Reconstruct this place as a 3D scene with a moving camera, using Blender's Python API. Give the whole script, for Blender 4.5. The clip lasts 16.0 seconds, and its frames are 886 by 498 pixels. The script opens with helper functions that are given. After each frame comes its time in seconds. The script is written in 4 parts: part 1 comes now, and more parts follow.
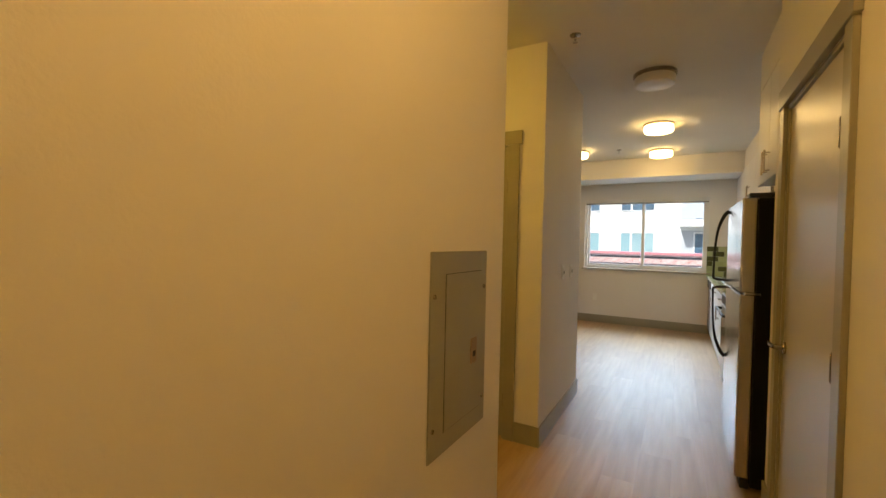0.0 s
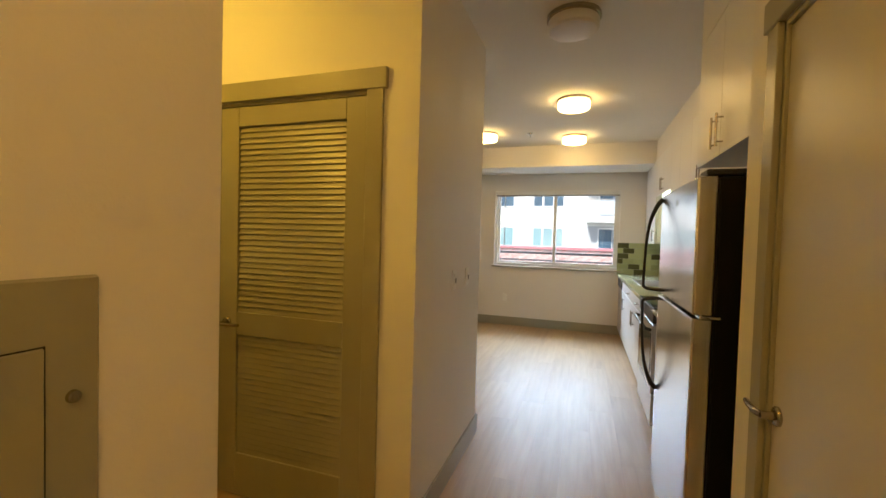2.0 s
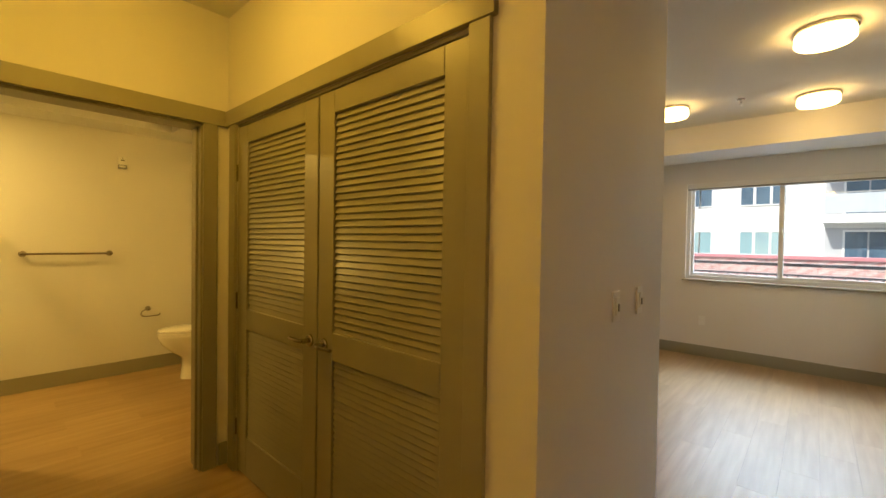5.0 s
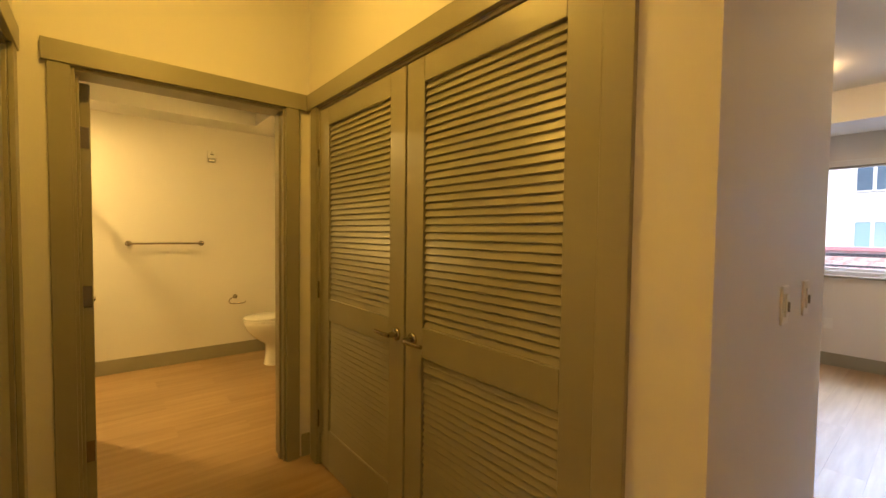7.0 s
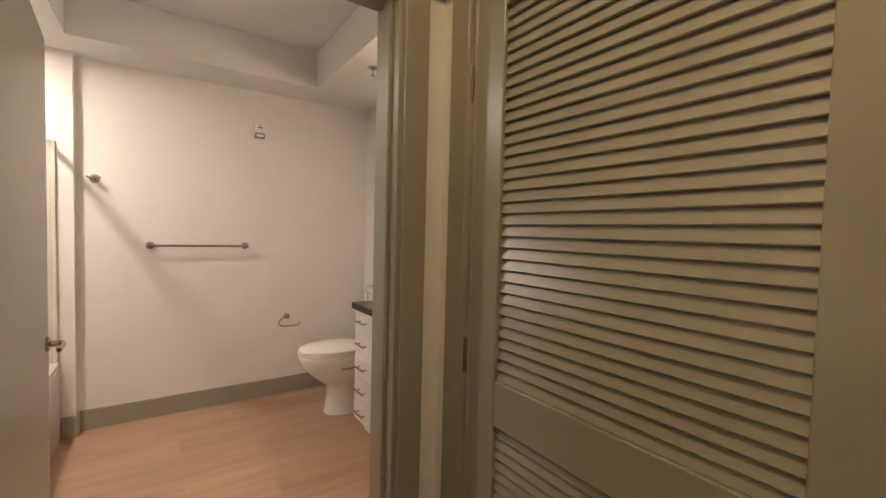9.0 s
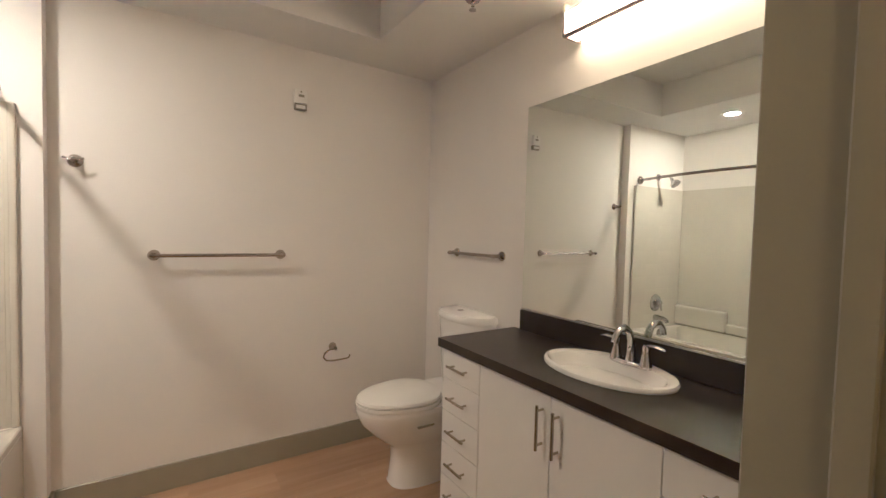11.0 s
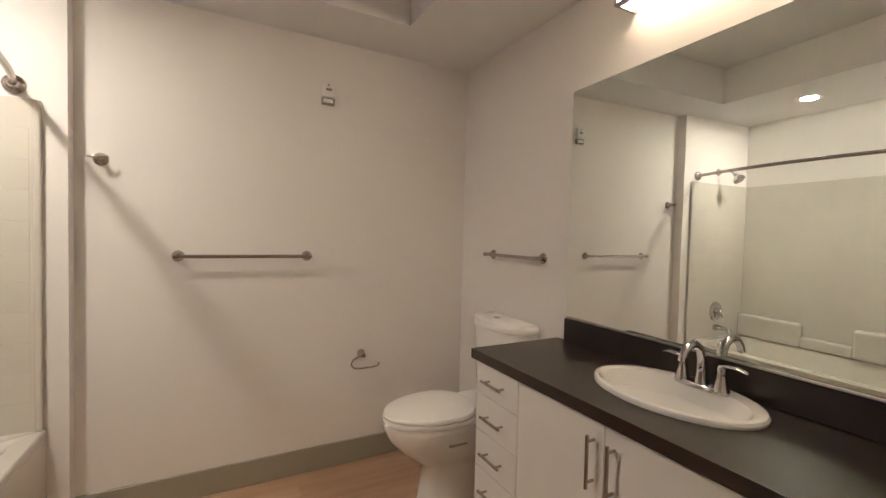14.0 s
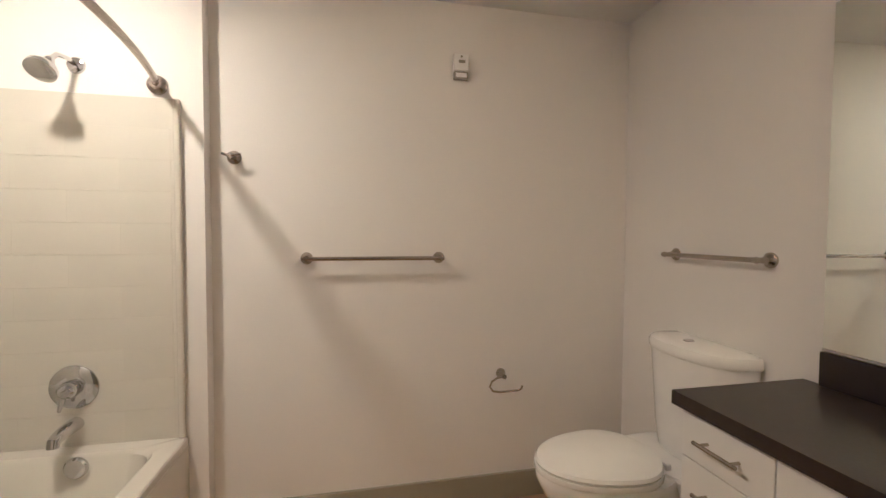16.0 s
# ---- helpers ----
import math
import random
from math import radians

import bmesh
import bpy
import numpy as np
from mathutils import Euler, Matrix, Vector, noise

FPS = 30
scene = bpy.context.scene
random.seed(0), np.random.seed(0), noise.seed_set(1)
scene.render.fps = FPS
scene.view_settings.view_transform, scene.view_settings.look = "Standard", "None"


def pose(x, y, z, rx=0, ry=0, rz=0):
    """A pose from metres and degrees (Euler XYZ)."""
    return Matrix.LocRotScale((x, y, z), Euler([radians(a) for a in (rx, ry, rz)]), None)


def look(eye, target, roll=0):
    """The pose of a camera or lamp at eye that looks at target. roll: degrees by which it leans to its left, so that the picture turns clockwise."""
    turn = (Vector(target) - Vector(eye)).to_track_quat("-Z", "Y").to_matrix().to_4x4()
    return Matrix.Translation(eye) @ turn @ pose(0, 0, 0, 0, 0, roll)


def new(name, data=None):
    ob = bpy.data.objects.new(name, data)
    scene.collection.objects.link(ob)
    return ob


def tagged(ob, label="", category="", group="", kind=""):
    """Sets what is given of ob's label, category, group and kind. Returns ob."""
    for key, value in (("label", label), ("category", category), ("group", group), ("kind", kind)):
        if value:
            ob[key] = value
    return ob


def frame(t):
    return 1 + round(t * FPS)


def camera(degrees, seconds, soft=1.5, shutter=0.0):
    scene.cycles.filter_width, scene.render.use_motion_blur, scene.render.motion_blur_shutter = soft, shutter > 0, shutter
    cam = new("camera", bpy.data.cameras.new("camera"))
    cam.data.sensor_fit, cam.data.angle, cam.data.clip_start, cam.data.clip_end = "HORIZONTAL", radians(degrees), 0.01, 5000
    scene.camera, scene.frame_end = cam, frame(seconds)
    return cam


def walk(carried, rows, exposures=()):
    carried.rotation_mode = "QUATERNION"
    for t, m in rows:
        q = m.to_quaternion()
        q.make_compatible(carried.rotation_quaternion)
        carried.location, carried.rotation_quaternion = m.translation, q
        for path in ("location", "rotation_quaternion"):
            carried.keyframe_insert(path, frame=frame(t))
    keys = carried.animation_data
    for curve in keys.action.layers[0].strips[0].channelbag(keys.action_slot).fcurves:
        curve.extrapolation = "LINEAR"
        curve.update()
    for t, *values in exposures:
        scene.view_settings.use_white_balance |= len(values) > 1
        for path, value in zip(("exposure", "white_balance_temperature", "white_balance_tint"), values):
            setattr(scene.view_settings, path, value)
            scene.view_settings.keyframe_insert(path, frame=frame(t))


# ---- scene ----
cam = camera(93.6, 16.0)
# seconds, eye, target, roll
PATH = [
    (0, (-0.084, 1.748, 1.381), (-1.07, 3.487, 1.342), 1.2),
    (0.5, (-0.136, 2.004, 1.366), (-1.007, 3.804, 1.324), 1.4),
    (1, (-0.187, 2.277, 1.377), (-0.935, 4.13, 1.323), 1.4),
    (1.5, (-0.204, 2.5, 1.377), (-0.869, 4.386, 1.322), 1.4),
    (2, (-0.183, 2.804, 1.401), (-0.822, 4.699, 1.341), 1.6),
    (2.5, (-0.176, 3.076, 1.416), (-0.837, 4.963, 1.352), 1.4),
    (3, (-0.25, 3.288, 1.395), (-1.006, 5.139, 1.345), 1.5),
    (3.5, (-0.324, 3.43, 1.401), (-1.231, 5.212, 1.356), 1.4),
    (4, (-0.336, 3.484, 1.401), (-1.413, 5.169, 1.36), 1.3),
    (4.5, (-0.334, 3.501, 1.397), (-1.563, 5.079, 1.357), 1.0),
    (5, (-0.324, 3.481, 1.389), (-1.658, 4.97, 1.351), 0.9),
    (7.3, (-0.711, 3.564, 1.351), (-2.284, 4.796, 1.279), 0.7),
    (7.5, (-0.834, 3.597, 1.358), (-2.429, 4.802, 1.291), 0.7),
    (8, (-1.197, 3.689, 1.344), (-2.824, 4.851, 1.281), 0.8),
    (10.3, (-2.745, 3.811, 1.39), (-4.408, 4.917, 1.298), 1.7),
    (10.5, (-2.827, 3.801, 1.385), (-4.491, 4.907, 1.296), 1.6),
    (11, (-2.96, 3.805, 1.37), (-4.632, 4.901, 1.291), 1.5),
    (11.5, (-3.028, 3.844, 1.36), (-4.718, 4.912, 1.286), 1.5),
    (12, (-3.069, 3.883, 1.356), (-4.784, 4.911, 1.282), 1.4),
    (12.5, (-3.097, 3.891, 1.352), (-4.826, 4.894, 1.282), 1.4),
    (13, (-3.104, 3.913, 1.351), (-4.848, 4.891, 1.284), 1.4),
    (13.5, (-3.105, 3.92, 1.352), (-4.856, 4.884, 1.285), 1.5),
    (14, (-3.108, 3.923, 1.351), (-4.873, 4.861, 1.285), 1.4),
    (14.5, (-3.128, 3.915, 1.354), (-4.921, 4.797, 1.283), 1.3),
    (15, (-3.186, 3.9, 1.349), (-5.025, 4.68, 1.271), 1.2),
    (15.2, (-3.227, 3.892, 1.344), (-5.086, 4.624, 1.263), 0.9),
    (15.5, (-3.302, 3.902, 1.342), (-5.196, 4.538, 1.261), 0.8),
    (16, (-3.545, 3.947, 1.332), (-5.5, 4.36, 1.259), 0.3),
]
# seconds, exposure, kelvin, tint
EXPOSURES = [(0.0, 0.30, 6500, 10), (1.5, 0.38, 6500, 10), (2.5, 0.50, 6450, 10), (3.5, 0.36, 6500, 10), (4.6, 0.25, 6900, 10), (5.0, 0.27, 6900, 10), (7.2, 0.62, 6000, 28), (7.6, 0.68, 5200, 38), (8.2, 0.62, 4200, 46), (10.4, 0.46, 3850, 42), (11.4, 0.30, 3850, 42), (16.0, 0.24, 3850, 42)]
walk(cam, [(t, look(eye, target, roll)) for t, eye, target, roll in PATH], EXPOSURES)

# ---- world and lights ----
world = bpy.data.worlds.new("world")
scene.world = world
world.use_nodes = True
_wn = world.node_tree.nodes
_sky = _wn.new("ShaderNodeTexSky")
_sky.sky_type = "NISHITA"
_sky.sun_disc = False
_sky.sun_elevation = radians(48)
_sky.sun_rotation = radians(200)
world.node_tree.links.new(_sky.outputs[0], _wn["Background"].inputs[0])
_wn["Background"].inputs[1].default_value = 0.15


def light(name, kind, m, energy, colour, size=0.1, size_y=None, **more):
    data = bpy.data.lights.new(name, kind)
    data.energy, data.color = energy, colour
    if kind == "AREA":
        data.shape = more.get("shape", "RECTANGLE")
        data.size = size
        data.size_y = size_y or size
    if kind == "SUN":
        data.angle = radians(0.5)
    ob = new(name, data)
    ob.matrix_world = m
    return ob


WARM = (1.0, 0.58, 0.07)
BATHWARM = (1.0, 0.60, 0.12)
light("sun", "SUN", look((0, 0, 20), (2.5, 8, 11)), 5.0, (1, 0.96, 0.9))
# unseen area lamp added over the courtyard for sky daylight through the window
light("sky_fill_lamp", "AREA", look((-0.66, 20.0, 9.5), (-0.66, 9.0, 1.3)), 10500, (0.62, 0.79, 1.0), 24.0, 10.0)

# ---- materials ----


def material(name, colour, rough=0.5, metal=0.0, colour2=None, scale=3.0, detail=5.0, bump=0.0, bump_scale=60.0, coat=0.0, emit=None, power=0.0, spread=(0.35, 0.65), stretch=(1, 1, 1), rough2=None, random_value=0.0):
    """Noise-varied surface in object coordinates: broad colour variation, fine grain as bump, uneven gloss."""
    mat = bpy.data.materials.new(name)
    mat.use_nodes = True
    nt = mat.node_tree
    n, l = nt.nodes, nt.links
    b = n["Principled BSDF"]
    b.inputs["Roughness"].default_value = rough
    b.inputs["Metallic"].default_value = metal
    b.inputs["Coat Weight"].default_value = coat
    coord = n.new("ShaderNodeTexCoord")
    mapping = n.new("ShaderNodeMapping")
    mapping.inputs["Scale"].default_value = stretch
    l.new(coord.outputs["Object"], mapping.inputs[0])
    noise_a = n.new("ShaderNodeTexNoise")
    noise_a.inputs["Scale"].default_value = scale
    noise_a.inputs["Detail"].default_value = detail
    l.new(mapping.outputs[0], noise_a.inputs["Vector"])
    ramp = n.new("ShaderNodeValToRGB")
    ramp.color_ramp.elements[0].position, ramp.color_ramp.elements[1].position = spread
    c2 = colour2 or tuple(c * 0.93 for c in colour)
    ramp.color_ramp.elements[0].color = (*c2, 1)
    ramp.color_ramp.elements[1].color = (*colour, 1)
    l.new(noise_a.outputs[0], ramp.inputs[0])
    out = ramp.outputs[0]
    if random_value:
        info = n.new("ShaderNodeObjectInfo")
        hsv = n.new("ShaderNodeHueSaturation")
        rng = n.new("ShaderNodeMapRange")
        rng.inputs["To Min"].default_value, rng.inputs["To Max"].default_value = 1 - random_value, 1 + random_value
        l.new(info.outputs["Random"], rng.inputs[0])
        l.new(rng.outputs[0], hsv.inputs["Value"])
        l.new(out, hsv.inputs["Color"])
        out = hsv.outputs[0]
    l.new(out, b.inputs["Base Color"])
    fine = n.new("ShaderNodeTexNoise")
    fine.inputs["Scale"].default_value = bump_scale
    fine.inputs["Detail"].default_value = 3
    l.new(mapping.outputs[0], fine.inputs["Vector"])
    rr = n.new("ShaderNodeMapRange")
    rr.inputs["To Min"].default_value = rough - 0.04 if rough2 is None else rough2
    rr.inputs["To Max"].default_value = rough + 0.04
    l.new(noise_a.outputs[0], rr.inputs[0])
    l.new(rr.outputs[0], b.inputs["Roughness"])
    if bump:
        bm_node = n.new("ShaderNodeBump")
        bm_node.inputs["Strength"].default_value = bump
        bm_node.inputs["Distance"].default_value = 0.002
        l.new(fine.outputs[0], bm_node.inputs["Height"])
        l.new(bm_node.outputs[0], b.inputs["Normal"])
    if emit:
        b.inputs["Emission Color"].default_value = (*emit, 1)
        b.inputs["Emission Strength"].default_value = power
    return mat


PAINT = material("wall_paint", (0.80, 0.775, 0.74), 0.62, colour2=(0.77, 0.745, 0.71), scale=0.8, bump=0.25, bump_scale=140)
CEIL = material("ceiling_paint", (0.78, 0.77, 0.75), 0.8, scale=0.7, bump=0.3, bump_scale=120)
TRIM = material("taupe_trim_paint", (0.335, 0.318, 0.242), 0.33, colour2=(0.31, 0.294, 0.222), scale=2, bump=0.12, bump_scale=50)
DOOR = material("grey_door_paint", (0.52, 0.49, 0.44), 0.30, scale=1.5, bump=0.12, bump_scale=40)
PANEL = material("panel_enamel", (0.33, 0.322, 0.245), 0.42, scale=6, bump=0.2, bump_scale=90)
CAB = material("white_cabinet_laminate", (0.80, 0.79, 0.77), 0.38, scale=1.2, bump=0.04)
PORC = material("white_porcelain", (0.88, 0.87, 0.85), 0.10, scale=3, coat=0.4, rough2=0.06)
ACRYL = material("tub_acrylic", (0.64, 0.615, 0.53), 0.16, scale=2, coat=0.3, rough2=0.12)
STEEL = material("brushed_stainless", (0.56, 0.55, 0.54), 0.30, 1.0, scale=4, bump=0.05, bump_scale=120, stretch=(1, 1, 0.1))
NICKEL = material("satin_nickel", (0.44, 0.40, 0.35), 0.22, 1.0, scale=20)
CHROME = material("polished_chrome", (0.62, 0.62, 0.63), 0.07, 1.0, scale=20, rough2=0.03)
BRONZE = material("tan_latch_metal", (0.30, 0.22, 0.13), 0.4, 0.4, scale=12)
BLACK = material("black_plastic", (0.012, 0.012, 0.012), 0.38, scale=10, bump=0.2, bump_scale=300)
FRSIDE = material("black_textured_steel", (0.006, 0.006, 0.006), 0.6, scale=10, bump=0.4, bump_scale=260)
FRSIDE.node_tree.nodes["Principled BSDF"].inputs["Specular IOR Level"].default_value = 0.15
FRIDGE = material("fridge_stainless", (0.72, 0.72, 0.74), 0.20, 1.0, scale=2, bump=0.03, bump_scale=90, stretch=(1, 1, 0.1))
DARKTOP = material("espresso_laminate", (0.026, 0.019, 0.016), 0.30, colour2=(0.018, 0.013, 0.011), scale=9, bump=0.12, bump_scale=160)
GREENTOP = material("sage_quartz", (0.52, 0.53, 0.36), 0.14, colour2=(0.46, 0.47, 0.31), scale=60, bump=0.03)
WHITEPL = material("white_plastic", (0.86, 0.85, 0.81), 0.35, scale=8)
GREYPL = material("grey_plastic", (0.30, 0.29, 0.26), 0.4, scale=8)
VINYL = material("white_vinyl_frame", (0.80, 0.80, 0.79), 0.35, scale=3)
# Near-black put into gaps and slots in place of their shade.
DARKGAP = material("dark_gap", (0.02, 0.018, 0.015), 0.8, scale=8)
GROUT = material("light_grout", (0.50, 0.52, 0.42), 0.85, scale=30, bump=0.4, bump_scale=200)
GLASSDARK = material("oven_glass", (0.02, 0.02, 0.022), 0.06, scale=3, rough2=0.04)
LAMPGLASS = material("kitchen_lamp_diffuser_lit", (0.85, 0.8, 0.7), 0.4, emit=(1.0, 0.64, 0.22), power=14.0)
HALLGLASS = material("hall_lamp_diffuser_lit", (0.85, 0.8, 0.7), 0.4, emit=WARM, power=33.0)
ENTRYGLASS = material("entry_lamp_diffuser_lit", (0.85, 0.8, 0.7), 0.4, emit=(1.0, 0.56, 0.15), power=30.0)
TUBEGLASS = material("fluorescent_tube_lit", (0.85, 0.85, 0.8), 0.4, emit=(0.85, 1.0, 0.62), power=9.0)
LAMPOFF = material("lamp_diffuser_unlit", (0.62, 0.60, 0.56), 0.35)
VANGLASS = material("vanity_diffuser_lit", (0.85, 0.8, 0.7), 0.4, emit=BATHWARM, power=18.0)


def glass(name, tint=(1, 1, 1)):
    mat = bpy.data.materials.new(name)
    mat.use_nodes = True
    b = mat.node_tree.nodes["Principled BSDF"]
    b.inputs["Base Color"].default_value = (*tint, 1)
    b.inputs["Transmission Weight"].default_value = 1.0
    b.inputs["Roughness"].default_value = 0.0
    b.inputs["IOR"].default_value = 1.45
    return mat


GLASS = glass("window_glass", (0.93, 0.97, 0.97))
MIRROR = bpy.data.materials.new("mirror_silver")
MIRROR.use_nodes = True
MIRROR.node_tree.nodes["Principled BSDF"].inputs["Base Color"].default_value = (0.84, 0.88, 0.83, 1)
MIRROR.node_tree.nodes["Principled BSDF"].inputs["Metallic"].default_value = 1.0
MIRROR.node_tree.nodes["Principled BSDF"].inputs["Roughness"].default_value = 0.0


def plank_material():
    """Oak-look vinyl planks: grain along y in world space, tone from each plank's random number."""
    mat = material("oak_vinyl_plank", (0.47, 0.325, 0.175), 0.42, colour2=(0.37, 0.245, 0.122), scale=3.2, detail=9, bump=0.10, bump_scale=40, stretch=(7, 0.55, 1), random_value=0.07, spread=(0.3, 0.72))
    nt = mat.node_tree
    info = nt.nodes.new("ShaderNodeObjectInfo")
    mul = nt.nodes.new("ShaderNodeMath")
    mul.operation = "MULTIPLY"
    mul.inputs[1].default_value = 37.0
    comb = nt.nodes.new("ShaderNodeCombineXYZ")
    nt.links.new(info.outputs["Random"], mul.inputs[0])
    for k in range(3):
        nt.links.new(mul.outputs[0], comb.inputs[k])
    mapping = next(n for n in nt.nodes if n.bl_idname == "ShaderNodeMapping")
    nt.links.new(comb.outputs[0], mapping.inputs["Location"])
    return mat


PLANK = plank_material()

# ---- building blocks ----


def box(bm, x0, x1, y0, y1, z0, z1, bev=0.0, seg=1):
    """A box added to bm, with its edges rounded by bev metres."""
    vs = [bm.verts.new(p) for p in ((x0, y0, z0), (x1, y0, z0), (x1, y1, z0), (x0, y1, z0), (x0, y0, z1), (x1, y0, z1), (x1, y1, z1), (x0, y1, z1))]
    fs = [bm.faces.new([vs[i] for i in f]) for f in ((3, 2, 1, 0), (4, 5, 6, 7), (0, 1, 5, 4), (1, 2, 6, 5), (2, 3, 7, 6), (3, 0, 4, 7))]
    if bev:
        es = list({e for f in fs for e in f.edges})
        bmesh.ops.bevel(bm, geom=es, offset=bev, segments=seg, affect="EDGES", profile=0.5)
    return bm


def lathe(bm, profile, m=None, seg=28):
    """Turns (radius, height) pairs about z, then moves by m."""
    m = m or Matrix()
    rings = []
    for r, z in profile:
        if r < 1e-5:
            rings.append([bm.verts.new(m @ Vector((0, 0, z)))])
        else:
            rings.append([bm.verts.new(m @ Vector((r * math.cos(a), r * math.sin(a), z))) for a in (2 * math.pi * i / seg for i in range(seg))])
    for a, b in zip(rings, rings[1:]):
        for i in range(seg):
            j = (i + 1) % seg
            if len(a) == 1 and len(b) > 1:
                bm.faces.new((a[0], b[i], b[j]))
            elif len(b) == 1 and len(a) > 1:
                bm.faces.new((a[i], a[j], b[0]))
            elif len(a) > 1:
                bm.faces.new((a[i], a[j], b[j], b[i]))
    return bm


def tube(bm, points, r, seg=14, cap=True):
    """A round bar swept along points; r is a radius, or one for each point."""
    pts = [Vector(p) for p in points]
    rs = r if isinstance(r, (list, tuple)) else [r] * len(pts)
    rings, up = [], None
    for i, p in enumerate(pts):
        d = (pts[min(i + 1, len(pts) - 1)] - pts[max(i - 1, 0)]).normalized()
        if up is None:
            up = d.orthogonal().normalized()
        up = (up - d * up.dot(d)).normalized()
        side = d.cross(up)
        rings.append([bm.verts.new(p + rs[i] * (math.cos(a) * up + math.sin(a) * side)) for a in (2 * math.pi * k / seg for k in range(seg))])
    for a, b in zip(rings, rings[1:]):
        for k in range(seg):
            bm.faces.new((a[k], a[(k + 1) % seg], b[(k + 1) % seg], b[k]))
    if cap:
        bm.faces.new(rings[0][::-1])
        bm.faces.new(rings[-1])
    return bm


def loft(bm, rings, cap0=True, cap1=True):
    """Skins rings of equally many points."""
    vr = [[bm.verts.new(p) for p in ring] for ring in rings]
    n = len(vr[0])
    for a, b in zip(vr, vr[1:]):
        for k in range(n):
            bm.faces.new((a[k], a[(k + 1) % n], b[(k + 1) % n], b[k]))
    if cap0:
        bm.faces.new(vr[0][::-1])
    if cap1:
        bm.faces.new(vr[-1])
    return bm


def finish(name, bm, mat, smooth=False):
    bmesh.ops.recalc_face_normals(bm, faces=bm.faces)
    me = bpy.data.meshes.new(name)
    bm.to_mesh(me)
    bm.free()
    me.materials.append(mat)
    if smooth:
        me.shade_smooth()
        me.set_sharp_from_angle(angle=radians(38))
    return new(name, me)


def part(name, bm, mat, parent, label="", smooth=False, kind=""):
    ob = finish(name, bm, mat, smooth)
    ob.parent = parent
    return tagged(ob, label, "", "", kind)


def thing(name, label, category, group="", at=(0, 0, 0)):
    ob = new(name)
    ob.empty_display_size = 0.1
    ob.location = at
    return tagged(ob, label, category, group)


def structure(name, boxes, mat, label="", bev=0.0):
    bm = bmesh.new()
    for b in boxes:
        box(bm, *b, bev)
    return tagged(finish(name, bm, mat), label, "", "", "structure")


def bx(*a, bev=0.0, seg=1):
    return box(bmesh.new(), *a, bev, seg)

# ---- the rooms ----
H = 2.72          # ceiling of hall and kitchen
HB = 2.42         # dropped ceiling of the bathroom
FAR = 9.52        # window wall
XK = 0.985        # kitchen's cabinet wall
XH = 0.350        # hall's wall with the closet door
XP = -0.682       # wall with the electrical panel
XS = -0.880       # wall with the switches
YC = 4.50         # louvred closet's front
YS = 3.272        # side hall's south wall
XD = -3.01        # bathroom door's wall, hall side
XE = -3.165       # the same wall, bathroom side
XF = -5.494       # bathroom's far wall
YV = 5.341        # vanity wall
YT = 2.49         # tub's long wall
PR = 0.075        # how far the tub alcove end wall stands proud
ZD = 2.055        # height of the door openings

structure("floor", [(-6.0, 2.0, -1.2, 9.7, -0.12, -0.012)], DARKGAP, "subfloor under the planks")
structure("ceiling", [(-4.6, 2.0, -1.2, 9.7, H, H + 0.12)], CEIL, "smooth off-white ceiling")
structure("ceiling_soffit", [(-4.4, 1.1, 8.84, FAR, 2.425, H)], PAINT, "painted soffit beam over the window")
W0, W1, WZ0, WZ1 = -1.565, 0.322, 0.950, 2.160
structure("wall_window", [(-4.4, W0, FAR, FAR + 0.15, 0, H), (W1, 1.12, FAR, FAR + 0.15, 0, H), (W0, W1, FAR, FAR + 0.15, 0, WZ0), (W0, W1, FAR, FAR + 0.15, WZ1, H)], PAINT, "off-white window wall")
structure("wall_kitchen", [(XK, XK + 0.12, 4.53, FAR, 0, H)], PAINT, "white wall behind the kitchen cabinets")
structure("wall_living", [(-4.52, -4.4, 5.62, FAR, 0, H)], PAINT, "off-white living room wall")
structure("wall_hall_east", [(XH, XH + 0.12, -1.0, 3.437, 0, H), (XH, XH + 0.12, 4.285, 4.53, 0, H), (XH, XH + 0.12, 3.437, 4.285, ZD, H), (XH + 0.12, XK + 0.12, 4.41, 4.53, 0, H)], PAINT, "off-white hall wall")
structure("wall_entry", [(XP - 0.12, XH + 0.12, -1.12, -1.0, 0, H)], PAINT, "off-white entry wall")
structure("wall_panel", [(XP - 0.12, XP, -1.0, YS, 0, H)], PAINT, "off-white hall wall with the electrical panel")
structure("wall_side_hall", [(-2.03, XP - 0.12, YS - 0.12, YS, 0, H), (-3.01, -2.86, YS - 0.12, YS, 0, H), (-2.86, -2.03, YS - 0.12, YS, ZD, H)], PAINT, "off-white side hall wall")
structure("wall_bath_door", [(XE, XD, 2.4, 3.440, 0, H), (XE, XD, 4.365, 5.46, 0, H), (XE, XD, 3.440, 4.365, ZD, H)], PAINT, "off-white wall round the bathroom door")
structure("wall_closet", [(-1.125, XS, YC, YC + 0.12, 0, H), (XD, -2.875, YC, YC + 0.12, 0, H), (-2.875, -1.125, YC, YC + 0.12, ZD, H)], PAINT, "off-white wall round the louvred closet")
structure("wall_switches", [(XS - 0.12, XS, YC + 0.12, 5.69, 0, H), (-4.4, XS - 0.12, 5.57, 5.69, 0, H)], PAINT, "off-white wall end with light switches")
structure("wall_closet_back", [(XD, XS - 0.12, 5.2, 5.3, 0, H)], PAINT, "closet's back wall")
